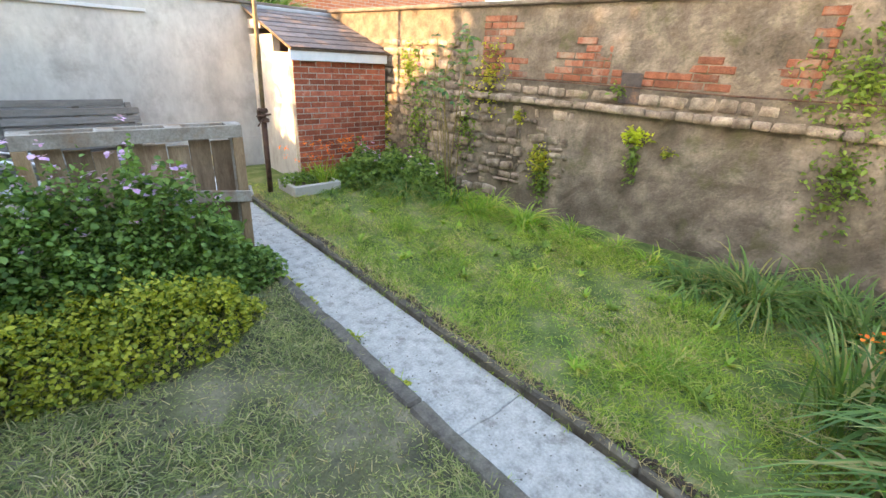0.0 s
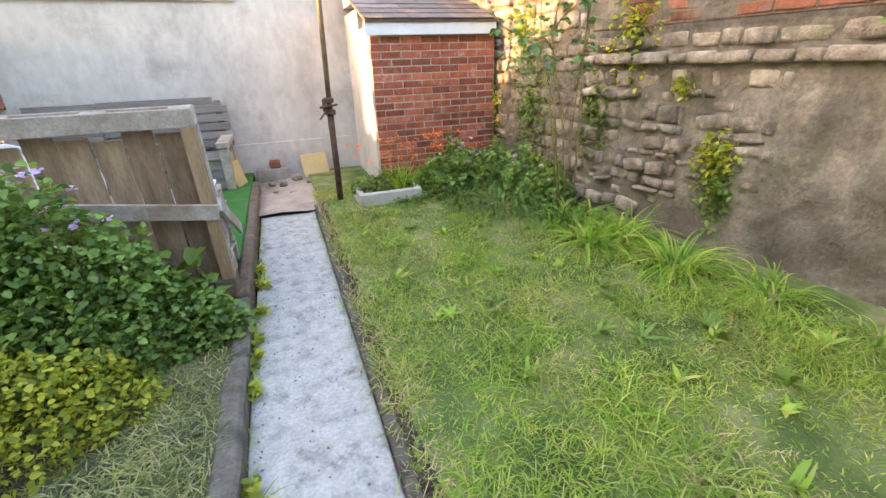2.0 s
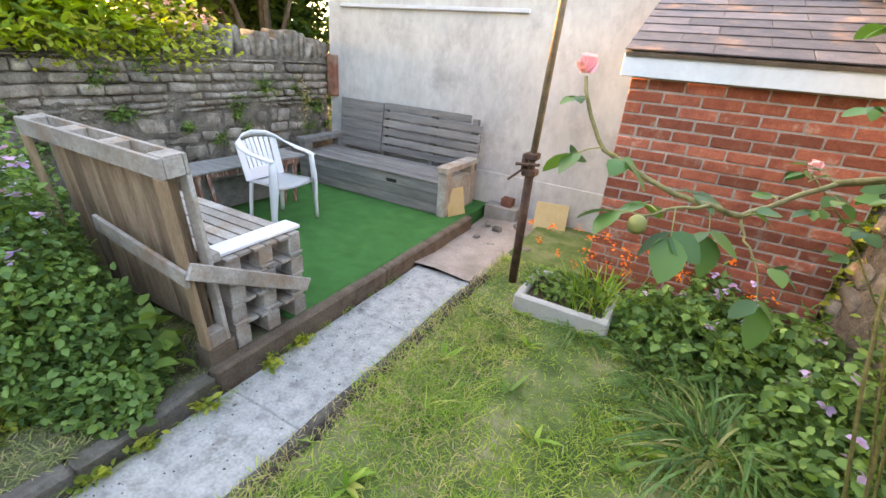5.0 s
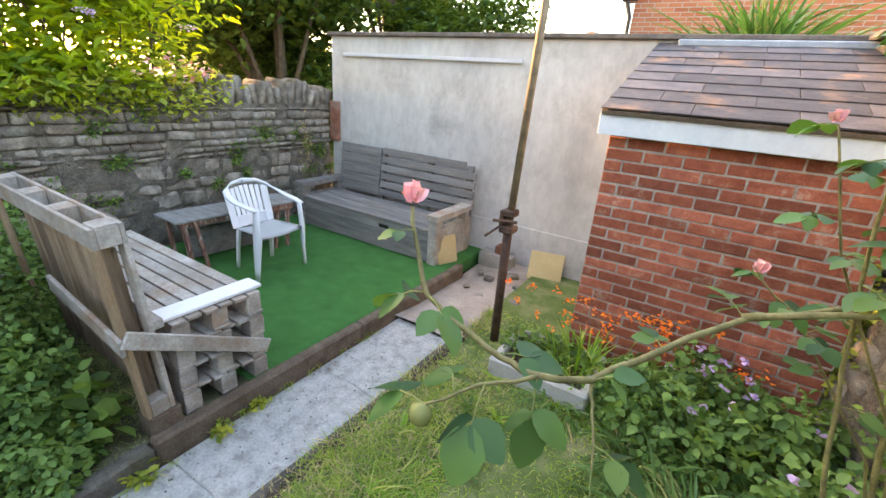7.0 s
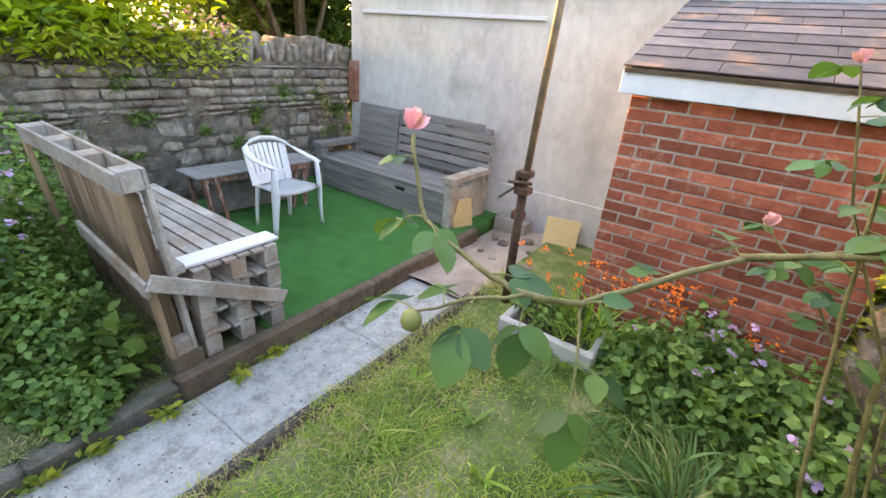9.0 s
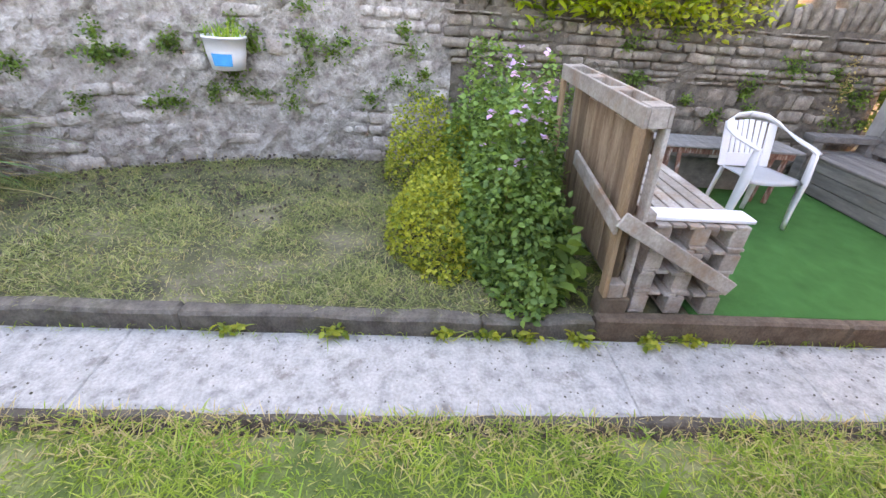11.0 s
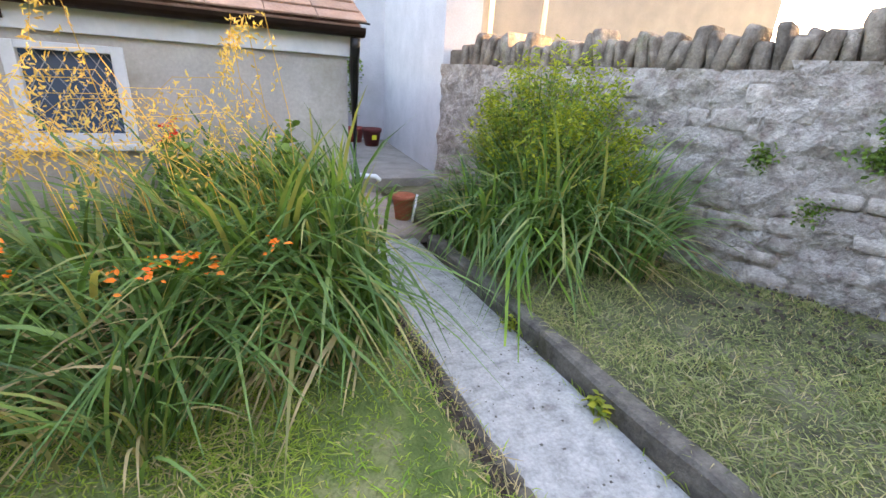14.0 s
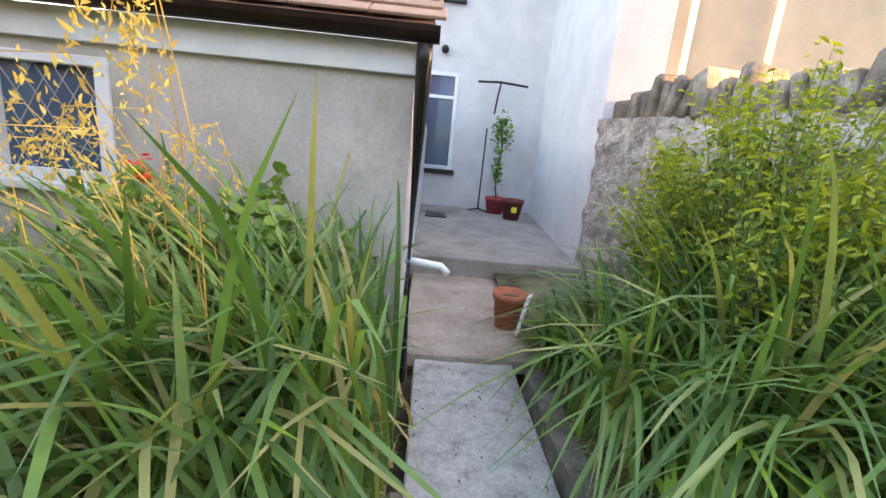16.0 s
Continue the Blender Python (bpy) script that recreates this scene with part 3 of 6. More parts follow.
# dark rubble beside the shed, a string course of proud stones, mixed blocks above it
courses(runsR[1], wall_right, STONES, 0, 1.05, 0.15, 1.36, 0.05, 0.16, 0.06, 0.26, gap=0.03, proud=0.04, budget=0.85, tilt=0.22)
courses(runsR[1], wall_right, STONES, 1.05, 1.7, 0.55, 1.36, 0.05, 0.13, 0.07, 0.26, gap=0.03, proud=0.01, budget=0.5, tilt=0.2)
courses(runsR[2], wall_right, STONES, 0, runsR[2].length, 0.3, 1.3, 0.10, 0.2, 0.14, 0.3, gap=0.03, out=-0.03, proud=0.0, budget=0.12)
for k in (1, 2, 3):
    courses(runsR[k], wall_right, STONES, 0, runsR[k].length, 1.37, 1.465, 0.09, 0.095, 0.11, 0.25, gap=0.014, out=0.035, proud=0.05)
    courses(runsR[k], wall_right, STONES, 0, runsR[k].length, 1.475, 1.62, 0.12, 0.15, 0.12, 0.30, gap=0.03, out=0.0, proud=0.02, budget=0.9)


def brick_mesh(material, name="brick", long=0.215):
    bm = bmesh.new()
    add_box(bm, (-long / 2, -0.05, -0.0325), (long / 2, 0.05, 0.0325), 0.006)
    me = bpy.data.meshes.new(name)
    bm.to_mesh(me)
    bm.free()
    me.materials.append(material)
    return me


BRICK, HEADER, OLD = brick_mesh(M["brick"]), brick_mesh(M["brick"], "brick_header", 0.103), brick_mesh(M["brick_old"])
BRICKS = []


def bricks(run, holder, mesh, s0, s1, z0, z1, out, keep=lambda s, z: True, header=None):
    row, z = 0, z0
    while z + 0.065 <= z1:
        s = s0 - (0.1125 if row % 2 else 0)
        while s < s1 - 0.06:
            a, b = max(s, s0), min(s + 0.225, s1)
            if b - a > 0.05 and keep((a + b) / 2, z):
                m = run.at((a + b) / 2, out + rng.uniform(-0.003, 0.003), z + 0.0325)
                BRICKS.append((m, run.yaw, mesh, holder, (b - a - 0.012) / 0.213))
            s += 0.225
        z += 0.075
        row += 1


for k, (a, b) in enumerate(((0.35, 2.0), (0.0, 1.75))):
    bricks(runsR[k + 1], wall_right, OLD, a, b, 1.66, 2.38, -0.04,
           lambda s, z: noise.noise((s * 1.3 + k * 3, z * 1.6, 4)) + 0.25 * noise.noise((s * 7, z * 9, 1)) > -0.02)
slate_line = tube(bmesh.new(), [runsR[1].at(0.1, 0.05, 1.64), runsR[1].at(2.0, 0.045, 1.645), runsR[2].at(1.2, 0.05, 1.635), runsR[2].at(2.3, 0.04, 1.65)], 0.009, 6)
tagged(part("iron_bar", slate_line, M["rust"]), "thin rusty iron bar along the old wall", "iron bar")
for a, b in zip(RW, RW[1:]):
    r = Run(a, b)
    bm = bmesh.new()
    add_box(bm, (0, -0.05, 0), (r.length, 0.4, 0.05), 0.012, Matrix.Translation(r.at(0, 0, 2.425)) @ Matrix.Rotation(r.yaw, 4, "Z"))
    part("wall_coping", bm, M["coping"], wall_right)

# ---- white end wall and brick shed ----
gable = tagged(new("wall_end"), kind="structure")
part("rendered_wall", boxes([((-3.22, 8.1, -0.1), (2.9, 8.4, 2.42))], 0.006), M["render_white"], gable)
part("coping", boxes([((-3.26, 8.05, 2.422), (3.0, 8.46, 2.465))], 0.008), M["coping"], gable)
part("ledge", boxes([((-2.98, 8.06, 2.185), (-0.48, 8.098, 2.225))], 0.004), M["house_white"], gable)
part("end_pier", boxes([((-3.2, 8.02, 1.1), (-3.06, 8.097, 1.62))], 0.01), M["brick_old"], gable)
part("plinth", boxes([((-3.0, 8.075, -0.1), (0.85, 8.098, 0.5))], 0.006), M["render_white"], gable)

shed = thing("brick_shed", "small red brick lean-to shed with a slate roof", "shed", at=(0, 0, 0))
SX0, SX1, SY = 0.81, 2.27, 6.605
part("side_wall", boxes([((SX0, SY + 0.11, 0), (SX0 + 0.1, 8.098, 1.80)), ((SX0, SY + 0.6, 1.8), (SX0 + 0.1, 8.098, 2.02)), ((SX0, SY + 1.0, 2.1), (SX0 + 0.1, 8.098, 2.22))], 0.003), M["render_white"], shed)
part("front_wall", boxes([((SX0 + 0.004, SY + 0.012, 0), (SX1, SY + 0.11, 1.74))], 0.0), M["mortar"], shed)
part("fascia_board", boxes([((SX0 - 0.06, SY - 0.075, 1.71), (SX1 - 0.02, SY - 0.055, 1.84)), ((SX0 - 0.06, SY - 0.054, 1.71), (SX1 - 0.02, SY + 0.0, 1.725))], 0.002), M["paint"], shed)
shed_run = Run((SX0, SY), (SX1, SY))
shed_run.n = Vector((0, -1, 0))
bricks(shed_run, shed, BRICK, 0.0, SX1 - SX0, 0.06, 1.74, -0.056)
# roof deck and its slates
roof_lo, roof_hi = Vector((0, SY - 0.10, 1.855)), Vector((0, 8.06, 2.38))
slope = math.atan2(roof_hi.z - roof_lo.z, roof_hi.y - roof_lo.y)
rl = (roof_hi - roof_lo).length
deck = boxes([((SX0 - 0.05, 0, -0.03), (SX1 + 0.02, rl, -0.004))], 0.002, Matrix.Translation(roof_lo) @ Matrix.Rotation(slope, 4, "X"))
part("roof_deck", deck, M["wood_dark"], shed)
part("flashing", boxes([((SX0 + 0.1, 8.0, 2.365), (SX1 + 0.05, 8.049, 2.42))], 0.01), M["lead"], shed)
slate_me = bpy.data.meshes.new("slate")
bm = boxes([((-0.243, 0, 0), (0.243, 0.3, 0.010))], 0.002)
bm.to_mesh(slate_me)
bm.free()
slate_me.materials.append(M["slate"])
SLATES = []
row, v = 0, 0.0
while v < rl - 0.1:
    u = SX0 - 0.06 - (0.2 if row % 2 else 0)
    while u < SX1 - 0.1:
        a, b = max(u, SX0 - 0.06), min(u + 0.49, SX1 + 0.03)
        SLATES.append(((a + b) / 2, v, (b - a) / 0.49))
        u += 0.49
    v += 0.2
    row += 1


# ---- timber furniture ----
def pallet_stack():
    """Four pallets laid on one another as a low seat."""
    t = thing("pallet_stack", "stack of weathered wooden pallets used as a seat on turf", "pallet", at=(0, 0, 0))
    x0, x1, y0, y1 = -2.30, -0.68, 4.56, 5.08
    for lvl in range(4):
        z = 0.115 + lvl * 0.143
        sub = new("pallet")
        sub.parent = t
        for j in range(6):
            part("top_board", boxes([((x0, y0 + j * 0.088, z + 0.12), (x1 - 0.012 * (j % 2), y0 + j * 0.088 + 0.075, z + 0.14))], 0.003), M["wood"], sub)
        for j in range(3):
            part("bottom_board", boxes([((x0, y0 + j * 0.2125, z), (x1, y0 + j * 0.2125 + 0.095, z + 0.018))], 0.003), M["wood"], sub)
            for xx in (x0, (x0 + x1) / 2 - 0.05, x1 - 0.1 - 0.015 * (lvl % 2)):
                part("block", boxes([((xx, y0 + j * 0.2125, z + 0.019), (xx + 0.1, y0 + j * 0.2125 + 0.095, z + 0.119))], 0.004), M["wood"], sub)
    part("pale_top_board", boxes([((x1 - 0.17, y0 - 0.02, 0.69), (x1 - 0.04, y1 + 0.03, 0.712))], 0.004), M["plastic"], t, "pale painted top board")
    return t


pallet_stack()


def pallet_screen():
    """A pallet stood on its edge as a screen, with a brace."""
    t = thing("pallet_screen", "tall weathered pallet stood upright as a screen behind the stack", "pallet")
    xa, xb = -1.97, -0.64
    y0, y1 = 4.37, 4.50
    z0, z1 = 0.24, 1.27
    part("top_rail", boxes([((xa, y0, z1 - 0.095), (xb, y0 + 0.02, z1)), ((xa, y1 - 0.02, z1 - 0.095), (xb, y1, z1))], 0.003), M["wood"], t)
    for x in (xa, xb - 0.11, xa + 0.42, xa + 0.82):
        part("rail_block", boxes([((x, y0 + 0.021, z1 - 0.095), (x + 0.11, y1 - 0.021, z1 - 0.003))], 0.004), M["wood"], t)
    part("end_cap", boxes([((xb - 0.11, y0 + 0.0205, z1 - 0.09), (xb - 0.002, y1 - 0.0205, z1 + 0.004))], 0.003), M["wood"], t)
    for x in (xa, xb - 0.075):
        part("front_post", boxes([((x, y0 - 0.002, z0), (x + 0.075, y0 + 0.022, z1 - 0.096))], 0.004), M["wood_warm"], t)
        part("rear_post", boxes([((x, y1 - 0.022, z0), (x + 0.075, y1 + 0.002, z1 - 0.096))], 0.004), M["wood"], t)
    lean = Matrix.Translation((0, 4.40, z0)) @ Matrix.Rotation(radians(4.0), 4, "X") @ Matrix.Translation((0, -4.40, -z0))
    part("foot_block", boxes([((xb - 0.075, y0 + 0.023, z0), (xb, y1 - 0.023, z0 + 0.09))], 0.004), M["wood"], t)
    for i in range(8):
        x = xa + 0.09 + i * 0.146 + 0.004 * (i % 2)
        part("panel_board", boxes([((x, y1 - 0.045, z0 + 0.02), (x + 0.143 - 0.003 * (i % 3), y1 - 0.03, z1 - 0.11 - 0.02 * (i % 3)))], 0.003), M["wood_panel"], t)
    rail = bmesh.new()
    beam(rail, (-1.38, y0 - 0.016, 0.80), (-0.63, y0 - 0.016, 0.69), 0.022, 0.095)
    part("mid_rail", rail, M["wood"], t)
    brace = bmesh.new()
    beam(brace, (-0.622, 4.33, 0.735), (-0.628, 5.06, 0.335), 0.022, 0.085)
    part("diagonal_brace", brace, M["wood"], t)
    brk = bmesh.new()
    beam(brk, (-0.78, 4.52, 0.73), (-0.645, 4.52, 0.73), 0.06, 0.05)
    part("bracket", brk, M["wood"], t)
    part("base_block", boxes([((-0.77, 4.37, 0.09), (-0.64, 4.53, 0.239))], 0.01), M["wood_dark"], t)
    for ob in t.children:
        if ob.name.split(".")[0] not in ("base_block", "diagonal_brace"):
            ob.data.transform(lean)
    return t


pallet_screen()


def bench():
    """A settle of pallet boards with box base, arms and a slatted back."""
    t = thing("pallet_bench", "long grey weathered pallet-wood bench against a white wall", "bench")
    x0, x1 = -2.97, -0.83
    yf, yb = 7.25, 8.03
    z0 = 0.115
    for i in range(3):
        part("base_board", boxes([((x0 + 0.12, yf, z0 + 0.01 + i * 0.115), (x1 - 0.1, yf + 0.02, z0 + 0.12 + i * 0.115))], 0.004), M["wood_grey"], t)
    for i in range(6):
        part("seat_board", boxes([((x0 + 0.1, yf - 0.02 + i * 0.1, 0.47), (x1 - 0.1, yf + 0.072 + i * 0.1, 0.492))], 0.004), M["wood_grey"], t)
    part("seat_frame", boxes([((x0 + 0.1, yf + 0.02, z0), (x1 - 0.1, yf + 0.06, 0.468)), ((x0 + 0.1, yb - 0.14, z0), (x1 - 0.1, yb - 0.1, 0.468))], 0.004), M["wood_grey"], t)
    for (a, b) in ((x0, x0 + 0.11), (x1 - 0.1, x1)):
        part("arm_side", boxes([((a, yf - 0.02, z0), (b, yf + 0.1, 0.60)), ((a + 0.01, yf + 0.1, z0), (b - 0.01, yb - 0.05, 0.50)), ((a, yb - 0.2, z0), (b, yb - 0.08, 0.60))], 0.004), M["wood_grey"] if a < -2 else M["wood"], t)
        part("arm_top", boxes([((a - 0.02, yf - 0.04, 0.602), (b + 0.02, yb - 0.05, 0.665))], 0.005), M["wood_grey"] if a < -2 else M["wood"], t)
    tilt = Matrix.Translation((0, yb - 0.10, 0.49)) @ Matrix.Rotation(radians(-6), 4, "X")
    for i in range(6):
        part("back_slat", boxes([((-2.19, -0.03, 0.03 + i * 0.105), (x1 + 0.02 - (0.15 if i == 5 else 0), -0.008, 0.112 + i * 0.105))], 0.004, tilt), M["wood_grey"], t)
    for i in range(5):
        part("back_panel_board", boxes([((x0 + 0.08, -0.04, 0.02 + i * 0.122), (-2.20, -0.015, 0.138 + i * 0.122))], 0.004, tilt), M["wood_grey"], t)
    for x in (x0 + 0.1, -2.23, -1.5, x1 - 0.12):
        part("back_post", boxes([((x, 0.0, -0.3), (x + 0.07, 0.06, 0.60))], 0.004, tilt), M["wood_grey"], t)
    # thin black plate stands in for the shade inside a handle hole
    part("dark_hole_plate", boxes([((-1.62, yf - 0.004, 0.37), (-1.48, yf - 0.001, 0.41))], 0.001), M["black"], t)
    return t


bench()


def plastic_chair():
    """A one-piece garden armchair: dished seat, slotted back, one band running over the back and down into the front legs."""
    t = thing("garden_chair", "white moulded plastic garden armchair on artificial turf", "chair", at=(-2.05, 6.10, 0.115))
    t.rotation_euler = (0, 0, radians(92))
    seat = bmesh.new()
    nx = 8
    grid = [[seat.verts.new(((0.24 - 0.03 * j / nx) * (2 * i / nx - 1), -0.23 + 0.44 * j / nx, 0.425 - 0.02 * math.sin(math.pi * i / nx) - (0.022 if j == 0 else 0) - 0.015 * j / nx)) for i in range(nx + 1)] for j in range(nx + 1)]
    for j in range(nx):
        for i in range(nx):
            seat.faces.new((grid[j][i], grid[j][i + 1], grid[j + 1][i + 1], grid[j + 1][i]))
    bmesh.ops.solidify(seat, geom=seat.faces[:], thickness=0.014)
    part("seat", seat, M["plastic"], t, smooth=True)

    def band(name, pts, widths, thick=0.016):
        """A flat moulded strip along points; each width goes with its own crosswise direction."""
        bm = bmesh.new()
        rings = []
        for p, (w, d) in zip(pts, widths):
            p, d = Vector(p), Vector(d).normalized() * w / 2
            rings.append([bm.verts.new(p - d), bm.verts.new(p + d)])
        for a, b in zip(rings, rings[1:]):
            bm.faces.new((a[0], a[1], b[1], b[0]))
        bmesh.ops.recalc_face_normals(bm, faces=bm.faces)
        bmesh.ops.solidify(bm, geom=bm.faces[:], thickness=thick)
        bmesh.ops.subdivide_edges(bm, edges=[e for e in bm.edges if e.calc_length() > 0.06], cuts=1)
        return part(name, bm, M["plastic"], t, smooth=True)

    for sx in (-1, 1):
        band("front_leg", [(sx * 0.25, -0.20, 0.66), (sx * 0.262, -0.215, 0.44), (sx * 0.275, -0.205, 0.2), (sx * 0.29, -0.205, 0.0)],
             [(0.05, (sx * 0.2, 1, 0)), (0.085, (sx * 0.3, 1, 0)), (0.06, (sx * 0.3, 1, 0)), (0.036, (sx * 0.3, 1, 0))], 0.02)
        band("rear_leg", [(sx * 0.18, 0.17, 0.41), (sx * 0.195, 0.19, 0.2), (sx * 0.20, 0.205, 0.0)],
             [(0.06, (1, -sx * 0.5, 0)), (0.045, (1, -sx * 0.5, 0)), (0.034, (1, -sx * 0.5, 0))], 0.02)
        band("arm", [(sx * 0.25, -0.22, 0.655), (sx * 0.268, -0.12, 0.672), (sx * 0.275, 0.02, 0.69), (sx * 0.262, 0.14, 0.725), (sx * 0.225, 0.235, 0.765), (sx * 0.14, 0.30, 0.80), (0, 0.325, 0.812)],
             [(0.05, (1, 0, 0)), (0.055, (1, 0, 0)), (0.055, (1, 0.1 * sx, 0)), (0.058, (1, 0.4 * sx, -0.3 * sx)), (0.062, (0.7, 0.7 * sx, -0.7 * sx)), (0.066, (0.2 * sx, 0.7, -0.9)), (0.068, (0, 0.6, -0.9))], 0.014)
    for i in range(6):
        x = -0.125 + 0.05 * i
        rib = bmesh.new()
        beam(rib, (x * 0.98, 0.205, 0.50), (x * 1.05, 0.305 - abs(x) * 0.2, 0.775 - abs(x) * 0.1), 0.041, 0.010)
        part("back_rib", rib, M["plastic"], t)
    for sx in (-1, 1):
        rib = bmesh.new()
        beam(rib, (sx * 0.19, 0.17, 0.41), (sx * 0.20, 0.262, 0.755), 0.075, 0.012)
        part("back_side", rib, M["plastic"], t)
    part("back_foot_panel", boxes([((-0.19, 0.19, 0.40), (0.19, 0.204, 0.515))], 0.004), M["plastic"], t)
    return t


plastic_chair()


def side_table():
    t = thing("old_table", "low weathered wooden table with peeling legs by the stone wall", "table")
    top = bmesh.new()
    for k in range(3):
        beam(top, (-2.79 + k * 0.135, 5.48, 0.60), (-2.72 + k * 0.135, 6.78, 0.60), 0.13, 0.022)
    part("tabletop", top, M["wood_grey"], t)
    for x, y, lx, ly in ((-2.49, 5.60, 0.02, -0.05), (-2.46, 5.73, -0.02, -0.07), (-2.76, 5.59, 0.0, -0.04), (-2.40, 6.60, -0.03, 0.05), (-2.43, 6.47, 0.0, 0.05), (-2.70, 6.62, 0.0, 0.03)):
        leg = bmesh.new()
        beam(leg, (x, y, 0.115), (x + lx, y + ly, 0.588), 0.042, 0.034)
        part("leg", leg, M["wood_leg"], t)
    rail = bmesh.new()
    beam(rail, (-2.50, 5.52, 0.56), (-2.41, 6.70, 0.56), 0.02, 0.055)
    part("apron", rail, M["wood_leg"], t)
    board = bmesh.new()
    beam(board, (-2.68, 5.66, 0.30), (-2.60, 6.58, 0.30), 0.02, 0.30)
    part("leaning_board", board, M["wood_grey"], t)
    return t


side_table()
tagged(part("stone_block_seat", boxes([((-3.25, 4.98, 0.115), (-2.95, 5.25, 0.62))], 0.03), M["stone"]), "grey stone block standing beside the wooden table", "stone block")


def line_post():
    t = thing("washing_line_post", "rusty iron washing line post with a tall pole clamped in it", "post")
    part("socket", tube(bmesh.new(), [(0.285, 6.45, 0.0), (0.292, 6.42, 1.05)], 0.034, 12), M["rust"], t, smooth=True)
    part("pole", tube(bmesh.new(), [(0.292, 6.42, 0.95), (0.335, 6.42, 2.4), (0.36, 6.42, 3.6)], 0.026, 12), M["pole"], t, smooth=True)
    part("clamp", boxes([((0.240, 6.365, 0.97), (0.345, 6.475, 1.02)), ((0.245, 6.37, 1.09), (0.34, 6.47, 1.14)), ((0.225, 6.385, 1.0), (0.26, 6.455, 1.13))], 0.008), M["rust"], t)
    part("bolt", tube(bmesh.new(), [(0.19, 6.37, 1.05), (0.37, 6.37, 1.07)], 0.012, 8), M["rust"], t)
    part("lever", tube(bmesh.new(), [(0.25, 6.35, 1.02), (0.20, 6.31, 0.97), (0.17, 6.30, 0.94)], 0.009, 6), M["rust"], t)
    return t


line_post()


def trough():
    t = thing("stone_trough", "long white painted stone trough planted with orange flowers", "planter")
    x0, x1, y0, y1, h = 0.44, 1.12, 6.02, 6.56, 0.19
    part("trough_wall", boxes([((x0, y0, 0.03), (x1, y0 + 0.06, h)), ((x0, y1 - 0.06, 0.03), (x1, y1, h)), ((x0, y0 + 0.061, 0.03), (x0 + 0.06, y1 - 0.061, h)), ((x1 - 0.06, y0 + 0.061, 0.03), (x1, y1 - 0.061, h))], 0.012), M["house_cream"], t)
    part("earth", boxes([((x0 + 0.06, y0 + 0.06, 0.03), (x1 - 0.06, y1 - 0.06, h - 0.05))], 0.0), M["soil"], t)
    return t


trough()
tagged(part("ply_board", boxes([((-0.18, 0, 0), (0.18, 0.015, 0.34))], 0.003, Matrix.Translation((0.17, 7.86, 0.0)) @ Matrix.Rotation(radians(12), 4, "Z") @ Matrix.Rotation(radians(-24), 4, "X")), M["ply"]), "sheet of plywood leaning against the white wall", "board")
tagged(part("ply_offcut", boxes([((-0.13, 0, 0), (0.13, 0.012, 0.42))], 0.003, Matrix.Translation((-0.735, 7.40, 0.0)) @ Matrix.Rotation(radians(70), 4, "Z") @ Matrix.Rotation(radians(-14), 4, "X")), M["ply"]), "narrow ply offcut leaning on the end of the bench", "board")
tagged(part("concrete_block", boxes([((-0.62, 7.84, 0.0), (-0.22, 8.02, 0.18))], 0.012), M["patio"]), "grey concrete block lying by the white wall", "block")
tagged(part("half_brick", boxes([((-0.44, 7.87, 0.182), (-0.30, 7.99, 0.28))], 0.012), M["brick_old"]), "dark old half brick lying on a concrete block", "brick")
for k, (x, y, r) in enumerate(((-0.3, 7.5, 0.05), (-0.12, 7.72, 0.06), (0.02, 7.5, 0.04), (-0.45, 7.60, 0.04), (0.15, 7.15, 0.05), (-0.2, 7.1, 0.035), (-0.4, 7.2, 0.03), (0.05, 7.3, 0.03))):
    ob = new("loose_stone", STONES[k % 8])
    ob.matrix_basis = pose(x, y, 0.02 + r * 0.4, 0, 0, k * 40) @ Matrix.Diagonal((r * 2, r * 1.5, r * 0.9, 1))
    tagged(ob, "loose rubble stone lying at the end of the path", "stone", "rubble at the path end")

# bucket hung on the left wall
bk = thing("hanging_bucket", "white plastic bucket with blue print, planted and hung on wall", "bucket", at=(-2.95, 1.60, 0.93))
bk.scale = (1.2, 1.35, 1.25)
bk.rotation_euler = (0, 0, radians(-18))
part("tub", lathe(bmesh.new(), [(0.0, 0.0), (0.105, 0.0), (0.125, 0.10), (0.135, 0.20), (0.142, 0.20), (0.142, 0.215), (0.125, 0.215), (0.12, 0.17), (0.0, 0.17)], (0, 0, 0)), M["plastic"], bk, smooth=True)
patch = bmesh.new()
vs = [[patch.verts.new(((0.117 + 0.011 * j) * math.cos(a), (0.117 + 0.011 * j) * math.sin(a), 0.03 + 0.08 * j)) for a in [radians(-10 + 12 * i) for i in range(6)]] for j in range(2)]
for i in range(5):
    patch.faces.new((vs[0][i], vs[0][i + 1], vs[1][i + 1], vs[1][i]))
part("print", patch, M["blue"], bk, "blue printed patch")
blades("bucket_grass", scatter(90, -0.1, 0.1, -0.1, 0.1, 0.18), 0.16, 0.008, 0.3, 0.3, M["iris_bright"], bk)

# slate with a pink mark stood on the stone course
sl = thing("hung_slate", "grey roof slate with pink mark leaning on old wall", "slate")
sm = Matrix.Translation((2.80, 2.95, 1.48)) @ Matrix.Rotation(radians(94), 4, "Z") @ Matrix.Rotation(radians(-6), 4, "X")
part("slate_sheet", boxes([((-0.10, 0, 0), (0.11, 0.008, 0.30))], 0.003, sm), M["slate"], sl)
mk = bmesh.new()
beam(mk, (-0.03, -0.003, 0.21), (0.02, -0.003, 0.12), 0.003, 0.012, 0)
beam(mk, (0.03, -0.003, 0.21), (-0.01, -0.003, 0.14), 0.003, 0.012, 0)
